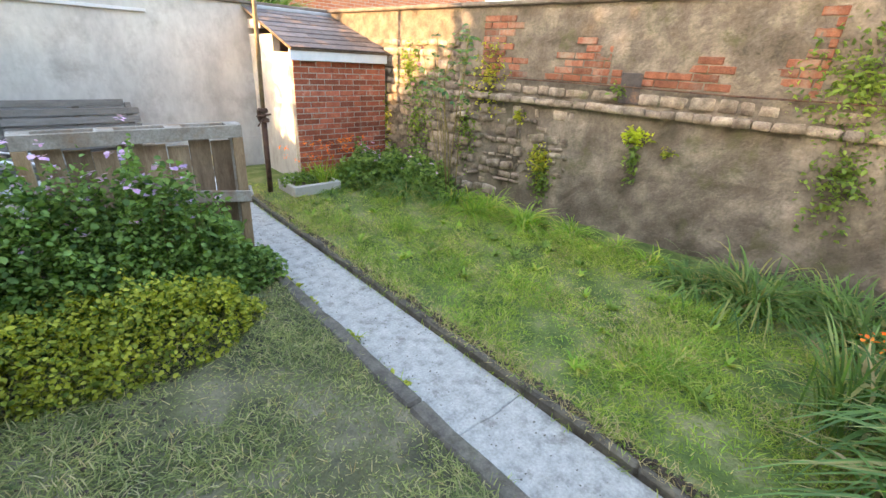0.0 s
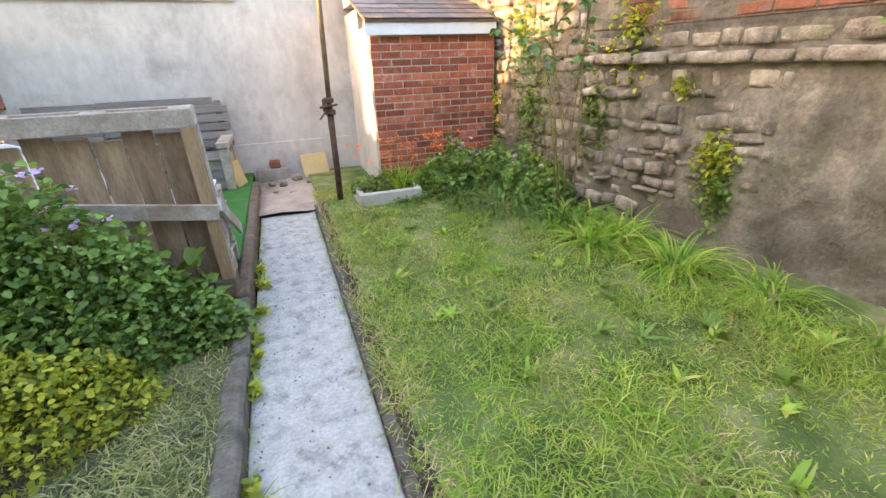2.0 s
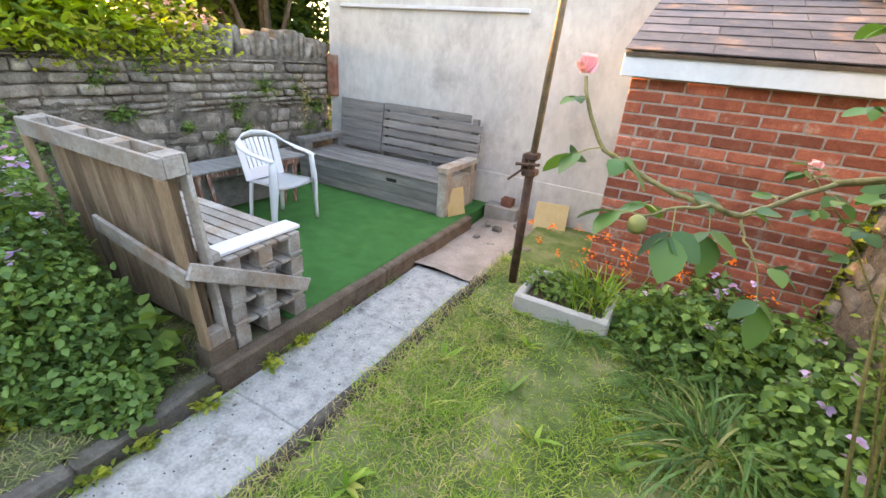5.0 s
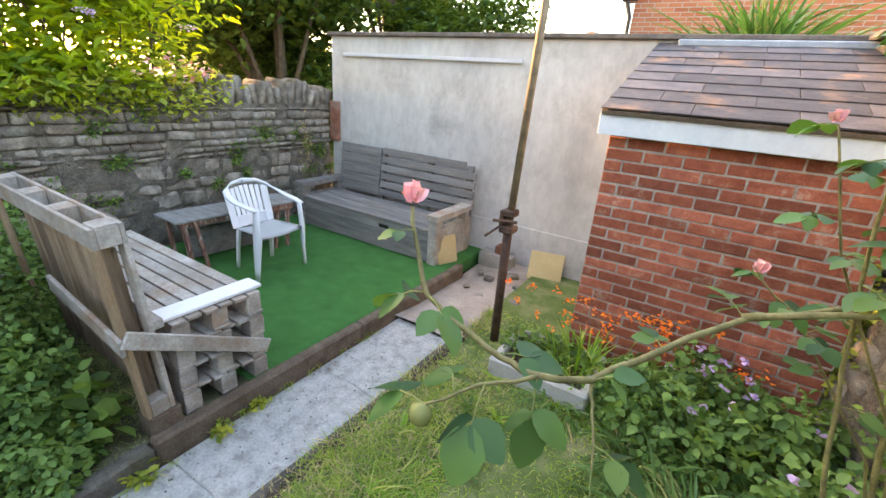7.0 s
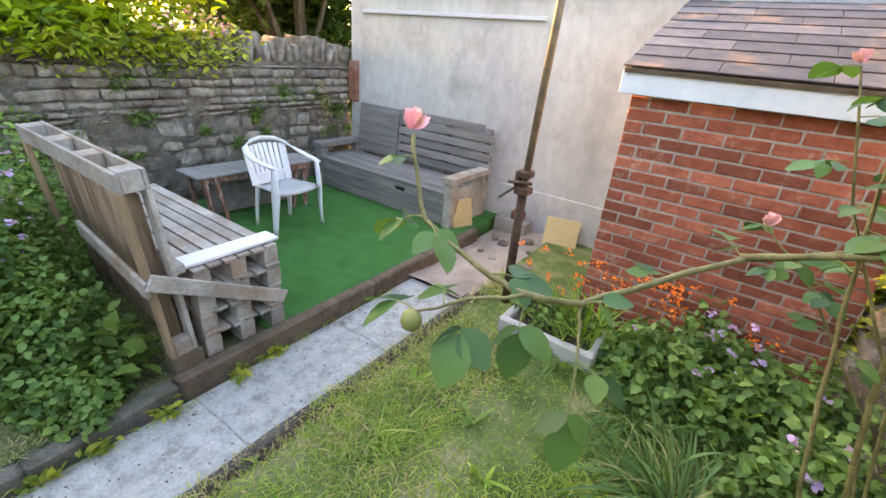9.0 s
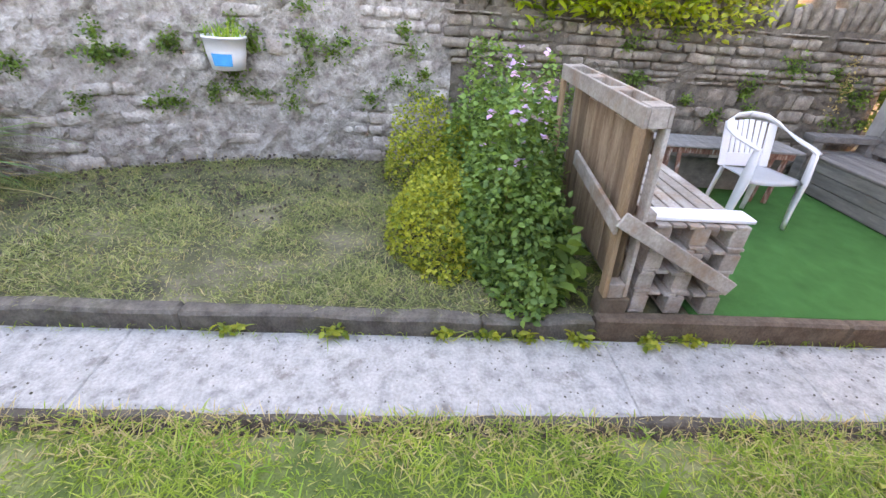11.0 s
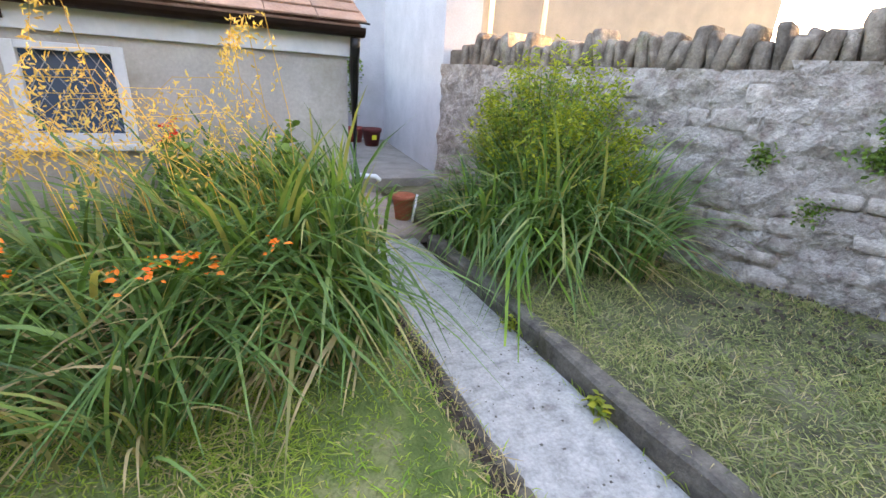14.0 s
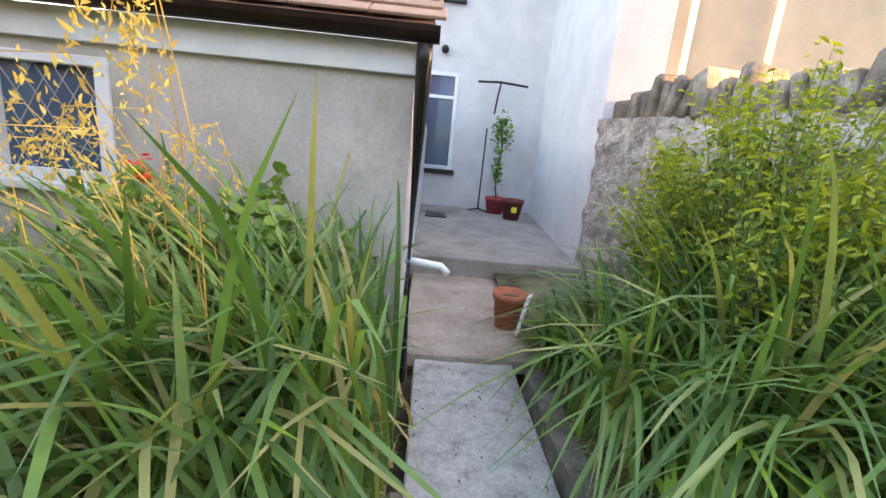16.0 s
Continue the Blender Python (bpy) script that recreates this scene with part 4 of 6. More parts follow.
bmesh.ops.transform(mk, matrix=sm, verts=mk.verts)
part("mark", mk, M["slate_red"], sl)


# ---- the house ----
annex = thing("house_annex", "low cream house annex with leaded window and tiled roof", "house")
AY, AZ = -1.1, 1.42
# front wall with its window opening
WX0, WX1, WZ0, WZ1 = 1.30, 1.82, 0.85, 1.36
part("wall", boxes([((0.08, AY - 0.2, -0.1), (WX0, AY, AZ)), ((WX1, AY - 0.2, -0.1), (4.2, AY, AZ)), ((WX0, AY - 0.2, -0.1), (WX1, AY, WZ0)), ((WX0, AY - 0.2, WZ1), (WX1, AY, AZ))], 0.0), M["house_cream"], annex)
part("side_wall", boxes([((0.08, -6.4, 0.0), (0.28, AY - 0.2, AZ))], 0.0), M["house_white"], annex)
win = new("window")
win.parent = annex
part("frame", boxes([((WX0, AY - 0.06, WZ0), (WX0 + 0.06, AY + 0.012, WZ1)), ((WX1 - 0.06, AY - 0.06, WZ0), (WX1, AY + 0.012, WZ1)), ((WX0 + 0.06, AY - 0.06, WZ0), (WX1 - 0.06, AY + 0.012, WZ0 + 0.05)), ((WX0 + 0.06, AY - 0.06, WZ1 - 0.04), (WX1 - 0.06, AY + 0.012, WZ1))], 0.004), M["paint"], win)
part("pane", boxes([((WX0 + 0.06, AY - 0.04, WZ0 + 0.05), (WX1 - 0.06, AY - 0.03, WZ1 - 0.04))], 0.0), M["glass"], win)
lead = bmesh.new()
for k in range(-5, 8):
    for s in (1, -1):
        pts = []
        for q in np.linspace(0, 1, 40):
            z = WZ0 + 0.05 + q * (WZ1 - WZ0 - 0.09)
            x = WX0 + 0.06 + k * 0.075 + s * (z - WZ0 - 0.05) * 0.62
            if WX0 + 0.06 <= x <= WX1 - 0.06:
                pts.append((x, AY - 0.026, z))
        if len(pts) > 1:
            beam(lead, pts[0], pts[-1], 0.003, 0.004, 0)
part("lead_strip", lead, M["lead"], win)
part("curtain", boxes([((WX0 + 0.05, AY - 0.19, WZ0), (WX1 - 0.05, AY - 0.18, WZ1))], 0.0), M["curtain"], win)
part("window_sill", boxes([((WX0 - 0.05, AY + 0.001, WZ0 - 0.04), (WX1 + 0.05, AY + 0.05, WZ0))], 0.006), M["paint"], annex)
part("fascia_board", boxes([((0.05, AY + 0.001, AZ - 0.01), (4.2, AY + 0.03, AZ + 0.11))], 0.002), M["paint"], annex)
part("air_vent", boxes([((1.76, AY + 0.031, AZ + 0.03), (1.86, AY + 0.04, AZ + 0.09))], 0.003), M["brown_plastic"], annex)
gut = bmesh.new()
prof = [(0.055 * math.cos(a), 0.055 * math.sin(a)) for a in np.linspace(math.pi, 2 * math.pi, 9)]
vv = [[gut.verts.new((x, AY + 0.09 + p, AZ + 0.155 + q)) for p, q in prof] for x in (-0.01, 4.2)]
for i in range(8):
    gut.faces.new((vv[0][i], vv[0][i + 1], vv[1][i + 1], vv[1][i]))
gut.faces.new(vv[0])
bmesh.ops.solidify(gut, geom=gut.faces[:], thickness=0.005)
part("gutter", gut, M["brown_plastic"], annex)
part("downpipe", tube(bmesh.new(), [(0.045, AY + 0.09, AZ + 0.10), (0.045, AY + 0.08, AZ + 0.04), (0.045, AY + 0.045, AZ - 0.06), (0.045, AY + 0.045, 0.06)], 0.032, 12), M["black"], annex, smooth=True)
part("waste_pipe", tube(bmesh.new(), [(0.06, AY + 0.03, 0.64), (-0.10, AY + 0.06, 0.63), (-0.13, AY + 0.06, 0.60)], 0.018, 8), M["paint"], annex, smooth=True)
part("soffit", boxes([((0.06, AY - 0.1, AZ + 0.102), (4.2, AY + 0.0, AZ + 0.11))], 0.0), M["paint"], annex)
ROOF_A, ROOF_B = Vector((0, AY + 0.09, AZ + 0.18)), Vector((0, AY - 2.0, AZ + 1.35))
rs = math.atan2(ROOF_B.z - ROOF_A.z, -(ROOF_B.y - ROOF_A.y))
rlen = (ROOF_B - ROOF_A).length
rm = Matrix.Translation(ROOF_A) @ Matrix.Rotation(math.pi, 4, "Z") @ Matrix.Rotation(rs, 4, "X")
rdeck = bmesh.new()
outl = [(-0.01, 0), (-4.2, 0), (-4.2, rlen), (-0.30, rlen)]
lo = [rdeck.verts.new(rm @ Vector((x, y, -0.05))) for x, y in outl]
hi = [rdeck.verts.new(rm @ Vector((x, y, -0.01))) for x, y in outl]
for i in range(4):
    rdeck.faces.new((lo[i], lo[(i + 1) % 4], hi[(i + 1) % 4], hi[i]))
rdeck.faces.new(hi)
rdeck.faces.new(lo[::-1])
part("roof_deck", rdeck, M["roof_tile"], annex)
tile_me = bpy.data.meshes.new("roof_tile")
bm = boxes([((-0.148, 0, 0), (0.148, 0.2, 0.014))], 0.003)
bm.to_mesh(tile_me)
bm.free()
tile_me.materials.append(M["roof_tile"])

house = thing("house", "tall white painted house with sash window and white door", "house")
HY = -6.4
HX0, HX1, HZ0, HZ1 = -0.36, 0.42, 0.80, 2.30
part("wall", boxes([((-1.75, HY - 0.25, 0), (HX0, HY, 6.5)), ((HX1, HY - 0.25, 0), (5, HY, 6.5)), ((HX0, HY - 0.25, 0), (HX1, HY, HZ0)), ((HX0, HY - 0.25, HZ1), (HX1, HY, 6.5))], 0.0), M["house_white"], house)
hw = new("window")
hw.parent = house
part("frame", boxes([((HX0, HY - 0.06, HZ0), (HX0 + 0.06, HY + 0.01, HZ1)), ((HX1 - 0.06, HY - 0.06, HZ0), (HX1, HY + 0.01, HZ1)), ((HX0 + 0.06, HY - 0.06, HZ0), (HX1 - 0.06, HY + 0.01, HZ0 + 0.06)), ((HX0 + 0.06, HY - 0.06, HZ1 - 0.06), (HX1 - 0.06, HY + 0.01, HZ1)), ((HX0 + 0.06, HY - 0.06, 1.90), (HX1 - 0.06, HY + 0.01, 1.95))], 0.004), M["paint"], hw)
part("pane", boxes([((HX0 + 0.06, HY - 0.04, HZ0 + 0.06), (HX1 - 0.06, HY - 0.03, 1.90)), ((HX0 + 0.06, HY - 0.04, 1.95), (HX1 - 0.06, HY - 0.03, HZ1 - 0.06))], 0.0), M["glass"], hw)
part("curtain", boxes([((HX0 + 0.3, HY - 0.2, HZ0), (HX1, HY - 0.19, HZ1))], 0.0), M["curtain"], hw)
part("window_sill", boxes([((HX0 - 0.05, HY + 0.001, HZ0 - 0.07), (HX1 + 0.05, HY + 0.08, HZ0))], 0.006), M["black"], house)
part("upper_sill", boxes([((-0.36, HY + 0.001, 3.28), (0.5, HY + 0.08, 3.36))], 0.006), M["black"], house)
part("open_door", boxes([((0.22, HY + 0.02, 0.21), (0.262, HY + 0.72, 1.82))], 0.006), M["paint"], house, "white door standing open")
part("wall_lamp", tube(bmesh.new(), [(-0.10, HY + 0.002, 2.62), (-0.10, HY + 0.06, 2.62), (-0.10, HY + 0.10, 2.58)], [0.05, 0.06, 0.045], 12), M["black"], house, smooth=True)
side = thing("side_house_wall", "tall white painted side wall beside a small patio", "house wall")
bm = prism(bmesh.new(), [(-1.44, -3.0), (-1.74, -6.42), (-2.2, -6.42), (-1.9, -3.0)], 0.0, 6.5)
part("wall", bm, M["house_white"], side)
nb = thing("neighbour_house", "pale cream neighbouring house wall with white pipes above the garden wall", "house")
part("wall", boxes([((-9.0, -4.4, 0), (-1.95, -4.1, 6.5))], 0.0), M["cream_shaded"], nb)
for x in (-2.6, -3.5):
    part("drainpipe", tube(bmesh.new(), [(x, -4.05, 1.0), (x, -4.05, 6.4)], 0.035, 10), M["paint"], nb, smooth=True)
tagged(part("door_mat", boxes([((0.0, -5.6, 0.202), (-0.3, -5.1, 0.215))], 0.004), M["black"]), "dark rubber mat lying on the patio", "mat")

st = thing("clothes_stand", "thin black T-shaped stand leaning against the white house wall", "stand")
part("pole", tube(bmesh.new(), [(-0.84, -6.1, 0.22), (-0.85, -6.15, 1.5)], 0.012, 8), M["black"], st)
part("foot", tube(bmesh.new(), [(-0.98, -6.0, 0.215), (-0.84, -6.1, 0.25), (-0.68, -6.05, 0.215)], 0.012, 8), M["black"], st)
hook = thing("washing_line_bracket", "black iron T bracket fixed on the white house wall", "bracket")
part("bracket_bar", tube(bmesh.new(), [(-0.64, -6.2, 2.18), (-1.0, -6.2, 2.20), (-1.42, -6.2, 2.17)], 0.018, 8), M["black"], hook)
part("bracket_arm", tube(bmesh.new(), [(-0.97, -6.39, 1.75), (-0.97, -6.22, 1.98), (-1.0, -6.2, 2.20)], 0.014, 8), M["black"], hook)


def pot(name, label, at, r, h, material, group=""):
    t = thing(name, label, "plant pot", group, at=at)
    part("pot_wall", lathe(bmesh.new(), [(0, 0), (r * 0.68, 0), (r * 0.92, h * 0.82), (r, h * 0.82), (r, h), (r * 0.88, h), (r * 0.84, h * 0.8), (0, h * 0.8)], (0, 0, 0), 24), material, t, smooth=True)
    part("earth", lathe(bmesh.new(), [(0, h * 0.82), (r * 0.84, h * 0.81)], (0, 0, 0), 16), M["soil"], t)
    return t


pot("terracotta_pot", "terracotta pot with a white stripe standing on the path edge", (-0.60, -1.85, 0.035), 0.11, 0.24, M["terracotta"])
tagged(part("white_handle", tube(bmesh.new(), [(-0.64, -1.70, 0.04), (-0.67, -1.71, 0.2), (-0.70, -1.76, 0.27), (-0.74, -1.85, 0.26)], 0.012, 8), M["plastic"]), "white plastic handle beside a terracotta pot", "handle")
pot("dark_plant_pot", "dark red plant pot with a yellow label on the patio", (-1.28, -5.55, 0.2), 0.17, 0.30, M["pot_dark"])
tagged(part("pot_label", boxes([((-1.32, -5.385, 0.32), (-1.24, -5.375, 0.40))], 0.003), M["yellow"]), "yellow paper label on a dark plant pot", "label")
vp = pot("vine_pot", "red plant pot with a tall climbing plant on the patio", (-1.10, -6.05, 0.2), 0.17, 0.26, M["pot_red"])
vine = [(0, 0, 0.2), (0.03, -0.05, 0.6), (-0.02, -0.08, 1.0), (0.03, -0.12, 1.45)]
part("stem", tube(bmesh.new(), vine, 0.012, 6), M["bark"], vp)
leaves("leaf", np.concatenate([cloud(260, (0.0, -0.08, 1.25), (0.17, 0.12, 0.32), 0.2), cloud(110, (0.02, -0.05, 0.7), (0.08, 0.08, 0.4), 0.2)]), 0.07, M["geranium"], vp)

# ---- what stands beyond the garden ----
bh = thing("brick_house", "orange brick house with a slate roof beyond the garden wall", "house")
part("wall", boxes([((-1.2, 16.0, 0), (14.0, 24.0, 7.0))], 0.0), M["brick_far"], bh)
part("gutter", boxes([((-1.5, 15.9, 4.15), (-1.15, 16.3, 4.27))], 0.01), M["black"], bh)
part("downpipe", tube(bmesh.new(), [(-1.25, 15.95, 0.1), (-1.25, 15.95, 3.8), (-1.4, 15.95, 4.2)], 0.05, 8), M["black"], bh)
bh2 = thing("distant_house", "distant brick house with an orange gable roof", "house")
bm = bmesh.new()
pts = [bm.verts.new(p) for p in ((-13.5, 40, 0), (-2.5, 40, 0), (-2.5, 40, 4.9), (-9.0, 40, 6.6), (-13.5, 40, 5.2))]
back = [bm.verts.new(v.co + Vector((0, 6, 0))) for v in pts]
bm.faces.new(pts)
bm.faces.new(back[::-1])
for i in range(5):
    bm.faces.new((pts[i], back[i], back[(i + 1) % 5], pts[(i + 1) % 5]))
part("wall", bm, M["brick_far"], bh2)
tagged(part("street_pole", tube(bmesh.new(), [(-5.9, 30, 0), (-5.9, 30, 9)], 0.06, 8), M["lead"]), "thin grey street pole beyond the houses", "pole")

def tree(name, label, at, height, spread, n, size, material, base=0.35, trunk=0.12):
    t = thing(name, label, "tree", at=(at[0], at[1], 0))
    bm = tube(bmesh.new(), [(0, 0, -0.1), (0.05, 0.05, height * 0.4), (0.1, -0.1, height * 0.75)], [trunk, trunk * 0.7, trunk * 0.3], 8)
    cs = []
    for k in range(9):
        a = k * 2.4
        c = Vector((math.cos(a) * spread * 0.55, math.sin(a) * spread * 0.55, height * (base + 0.55 * ((k * 0.37) % 1) + 0.05)))
        tube(bm, [(0.03, 0.02, height * base * 0.8), c * 0.6 + Vector((0, 0, height * 0.12)), c], [trunk * 0.4, trunk * 0.25, trunk * 0.08], 6)
        cs.append((c, spread * rng.uniform(0.4, 0.6)))
    part("trunk", bm, M["bark"], t)
    cs.append((Vector((0, 0, height * 0.85)), spread * 0.6))
    P = np.concatenate([cloud(n // len(cs), c, (r, r, r * 0.75), 0.25) for c, r in cs])
    leaves("crown", P, size, material, t, up=0.4)
    return t


tree("garden_tree", "sunlit bright green bushy tree behind the stone wall", (-4.7, 3.9), 3.6, 1.15, 5200, 0.13, M["bright_tree"], 0.30)
tree("garden_tree", "bright green shrubby tree behind the stone wall", (-4.7, 1.7), 2.4, 0.8, 1800, 0.12, M["bright_tree"], 0.35)
tree("dark_tree", "dark green dense tree beyond the garden", (-6.3, 9.6), 5.2, 2.3, 9000, 0.16, M["hedge"], 0.16, 0.16)
tree("dark_tree", "dark green dense tree beyond the garden", (-10.5, 10.4), 6.5, 3.0, 9000, 0.20, M["hedge"], 0.16, 0.2)
tree("dark_tree", "dark green dense tree beyond the garden", (-3.9, 12.5), 4.3, 1.8, 6000, 0.14, M["hedge"], 0.18, 0.14)
tree("dark_tree", "dark green tall tree beyond the garden wall", (-12.5, 12.0), 8.5, 3.6, 9000, 0.26, M["hedge"], 0.1, 0.2)
tree("dark_tree", "dark green low tree shading the garden wall", (-8.5, 2.8), 4.2, 2.0, 3500, 0.2, M["hedge"], 0.2, 0.16)

# trees added to block and dapple the low sun; most stand out of view
tree("shade_tree", "tall dark green tree added beyond the garden for shade", (-8.2, 10.4), 8.8, 2.8, 16150, 0.24, M["hedge"], 0.32, 0.16)
tree("shade_tree", "tall dark green tree added beyond the garden for shade", (-11.0, -0.6), 7.6, 2.3, 10200, 0.26, M["hedge"], 0.5, 0.14)
tree("shade_tree", "tall dark green tree added beyond the garden for shade", (-8.8, 3.2), 7.4, 2.7, 15300, 0.27, M["hedge"], 0.34, 0.14)
tree("shade_tree", "tall dark green tree added beyond the garden for shade", (-10.2, 5.4), 7.6, 1.6, 9350, 0.25, M["hedge"], 0.34, 0.14)
tree("shade_tree", "tall dark green tree added beyond the garden for shade", (-10.5, 1.2), 7.6, 1.9, 11050, 0.25, M["hedge"], 0.34, 0.14)
tree("shade_tree", "tall dark green tree added beyond the garden for shade", (-6.4, 13.0), 8.0, 2.3, 12750, 0.22, M["hedge"], 0.32, 0.14)

cord = thing("cordyline", "spiky green cordyline behind the white wall", "plant", at=(1.55, 9.6, 2.0))
part("trunk", tube(bmesh.new(), [(0, 0, -2.1), (0, 0, 0.3)], 0.09, 8), M["bark"], cord)
blades("leaf", np.tile([[0, 0, 0.1]], (520, 1)) + rng.normal(size=(520, 3)) * 0.12, 1.1, 0.05, 0.55, 0.35, M["iris"], cord)

# flowering shrub that hangs over the wall
wp = thing("wall_top_shrub", "yellow-green shrub with faded pink flowers hanging over the stone wall", "plant", at=(-3.30, 5.95, 1.60))
leaves("leaf", np.concatenate([cloud(700, (0.08, 0.0, 0.1), (0.25, 0.75, 0.33), 0.1), cloud(400, (0.1, -0.9, 0.05), (0.22, 0.5, 0.22), 0.1)]), 0.07, M["lime"], wp)
leaves("flower", cloud(60, (0.1, 0.1, 0.28), (0.2, 0.4, 0.16), 0.6), 0.06, M["pink"], wp)
bd = thing("buddleia", "arching buddleia with purple flower spikes over the stone wall", "plant", at=(-3.5, 4.2, 1.5))
bm = bmesh.new()
for k in range(14):
    a = rng.uniform(-0.7, 0.9)
    L = rng.uniform(0.6, 1.1)
    tube(bm, [(0, k * 0.15 - 0.2, -0.1), (0.15 * L, k * 0.15 - 0.2 + a * 0.3, 0.9 * L), (0.4 * L, k * 0.15 - 0.2 + a * 0.8, 1.2 * L)], [0.012, 0.008, 0.004], 5)
part("branch", bm, M["bark"], bd)
leaves("leaf", np.concatenate([cloud(3400, (0.0, 1.1, 0.95), (0.5, 1.35, 0.75), 0.1), cloud(1300, (0.15, 0.6, 0.3), (0.35, 1.3, 0.3), 0.1)]), 0.13, M["bright_tree"], bd, aspect=0.4)
for k in range(5):
    leaves("flower_spike", cloud(40, (0.42 + 0.08 * (k % 3), 0.3 + k * 0.4, 0.75 + 0.3 * (k % 2)), (0.03, 0.10, 0.03), 0.2), 0.025, M["violet"], bd)

# weeds on the walls
def wall_weed(run, s, z, w, h, n, size, material, label, name="wall_weed"):
    t = thing(name, label, "plant", "weeds on the walls", at=run.at(s, 0.03, z))
    t.rotation_euler = (0, 0, run.yaw)
    P = cloud(n, (0, 0, 0), (w, 0.06, h), 0.0)
    leaves("leaf", P, size, material, t, up=0.2)


for k in range(56):
    i = rng.choice([1, 2, 3, 4], p=[0.15, 0.2, 0.25, 0.4])
    r = runsL[i]
    wall_weed(r, rng.uniform(0, r.length), rng.uniform(0.6, 1.5), rng.uniform(0.08, 0.24), rng.uniform(0.06, 0.17), 110, 0.035, M["ivy"], "small green weed rooted in the rough garden wall")
wall_weed(runsL[4], 1.0, 0.75, 0.5, 0.18, 300, 0.04, M["ivy"], "spreading green weed rooted low in the stone wall")
wall_weed(runsL[4], 4.05, 1.1, 0.12, 0.42, 260, 0.03, M["dead"], "brown dried weed on the stone wall corner")
wall_weed(runsL[4], 4.3, 0.95, 0.14, 0.15, 160, 0.04, M["ivy"], "green weed at the corner of the stone wall")
for k, (i, s, z, w, h, n, mt) in enumerate(((2, 0.40, 1.17, 0.17, 0.10, 230, "sunny"), (2, 0.42, 0.9, 0.09, 0.25, 150, "ivy"), (2, 0.75, 1.05, 0.07, 0.06, 50, "lime"), (1, 1.0, 1.22, 0.08, 0.09, 90, "lime"), (1, 1.35, 0.72, 0.18, 0.26, 300, "lime"), (1, 1.4, 0.45, 0.16, 0.3, 240, "ivy"), (1, 0.2, 0.9, 0.2, 0.5, 300, "ivy"), (0, 2.2, 0.9, 0.35, 0.7, 600, "ivy"),
                                            (0, 1.45, 0.8, 0.14, 0.75, 420, "lime"), (0, 2.0, 1.7, 0.3, 0.4, 300, "ivy"), (2, 2.1, 1.1, 0.3, 0.6, 420, "ivy"), (3, 0.7, 1.6, 0.7, 0.7, 1500, "ivy"), (3, 1.4, 1.0, 0.5, 0.6, 800, "ivy"), (2, 2.0, 1.8, 0.5, 0.5, 700, "ivy"), (1, 0.5, 1.6, 0.3, 0.5, 350, "lime"), (2, 0.15, 1.6, 0.12, 0.12, 70, "ivy"))):
    wall_weed(runsR[i], s, z, w, h, n, 0.05, M[mt], "green climbing plant growing on the old wall", "wall_climber")

# ---- lawns ----
def lawn(name, n, x0, x1, y0, y1, hf, length, material, keep=None, lean=0.5, width=0.0065):
    P = scatter(n, x0, x1, y0, y1, 0)
    k = np.array([noise.noise((p[0] * 1.7, p[1] * 1.7, 7)) for p in P])
    P[:, 2] = [hf(p[0], p[1]) - 0.005 for p in P]
    sel = k + rng.uniform(-0.5, 0.5, n) > -0.5
    if keep is not None:
        sel &= keep(P)
    ob = blades(name, P[sel], length * np.maximum(0.6, 1 + 1.5 * k[sel]), width, lean, 0.45, material, segs=2)
    return tagged(ob, "grass blades of a garden lawn", "grass", kind="stuff")


lawn("lawn_grass", 70000, 0.03, 2.6, -0.6, 6.9, RIGHT_H, 0.062, M["grass"], None, 0.8)
lawn("lawn_tufts", 16000, 0.07, 2.4, 0.5, 6.4, RIGHT_H, 0.11, M["iris_bright"], lambda P: np.array([noise.noise((p[0] * 2.6, p[1] * 2.6, 2)) for p in P]) > 0.24, 0.8, 0.008)
lawn("mown_grass", 60000, -3.25, -0.66, -1.0, 4.6, LEFT_H, 0.05, M["grass_dry"], lambda P: (P[:, 0] > -2.45 - 0.5 * np.maximum(P[:, 1], 0)) | (P[:, 1] > 1), 1.0)
lawn("dry_lawn_grass", 22000, 0.05, 2.6, -0.2, 6.9, RIGHT_H, 0.06, M["dead"], lambda P: (np.array([noise.noise((p[0] * 1.4, p[1] * 1.4, 11)) for p in P]) > 0.08) | (P[:, 0] < 0.22), 1.0)
tagged(blades("kerb_straw", np.stack([rng.uniform(0.0, 0.12, 1500), rng.uniform(-0.3, 6.9, 1500), np.full(1500, 0.055)], 1), 0.05, 0.005, 0.95, 0.02, M["dead"], segs=2), "dry straw along the lawn kerb", "grass clippings", kind="stuff")
tagged(blades("grass_clippings", np.stack([rng.uniform(-3.1, -0.7, 1500), rng.uniform(0.2, 4.2, 1500), np.full(1500, 0.09)], 1), 0.05, 0.005, 0.95, 0.02, M["dead"], segs=2), "dry cut grass lying on the mown bed", "grass clippings", kind="stuff")


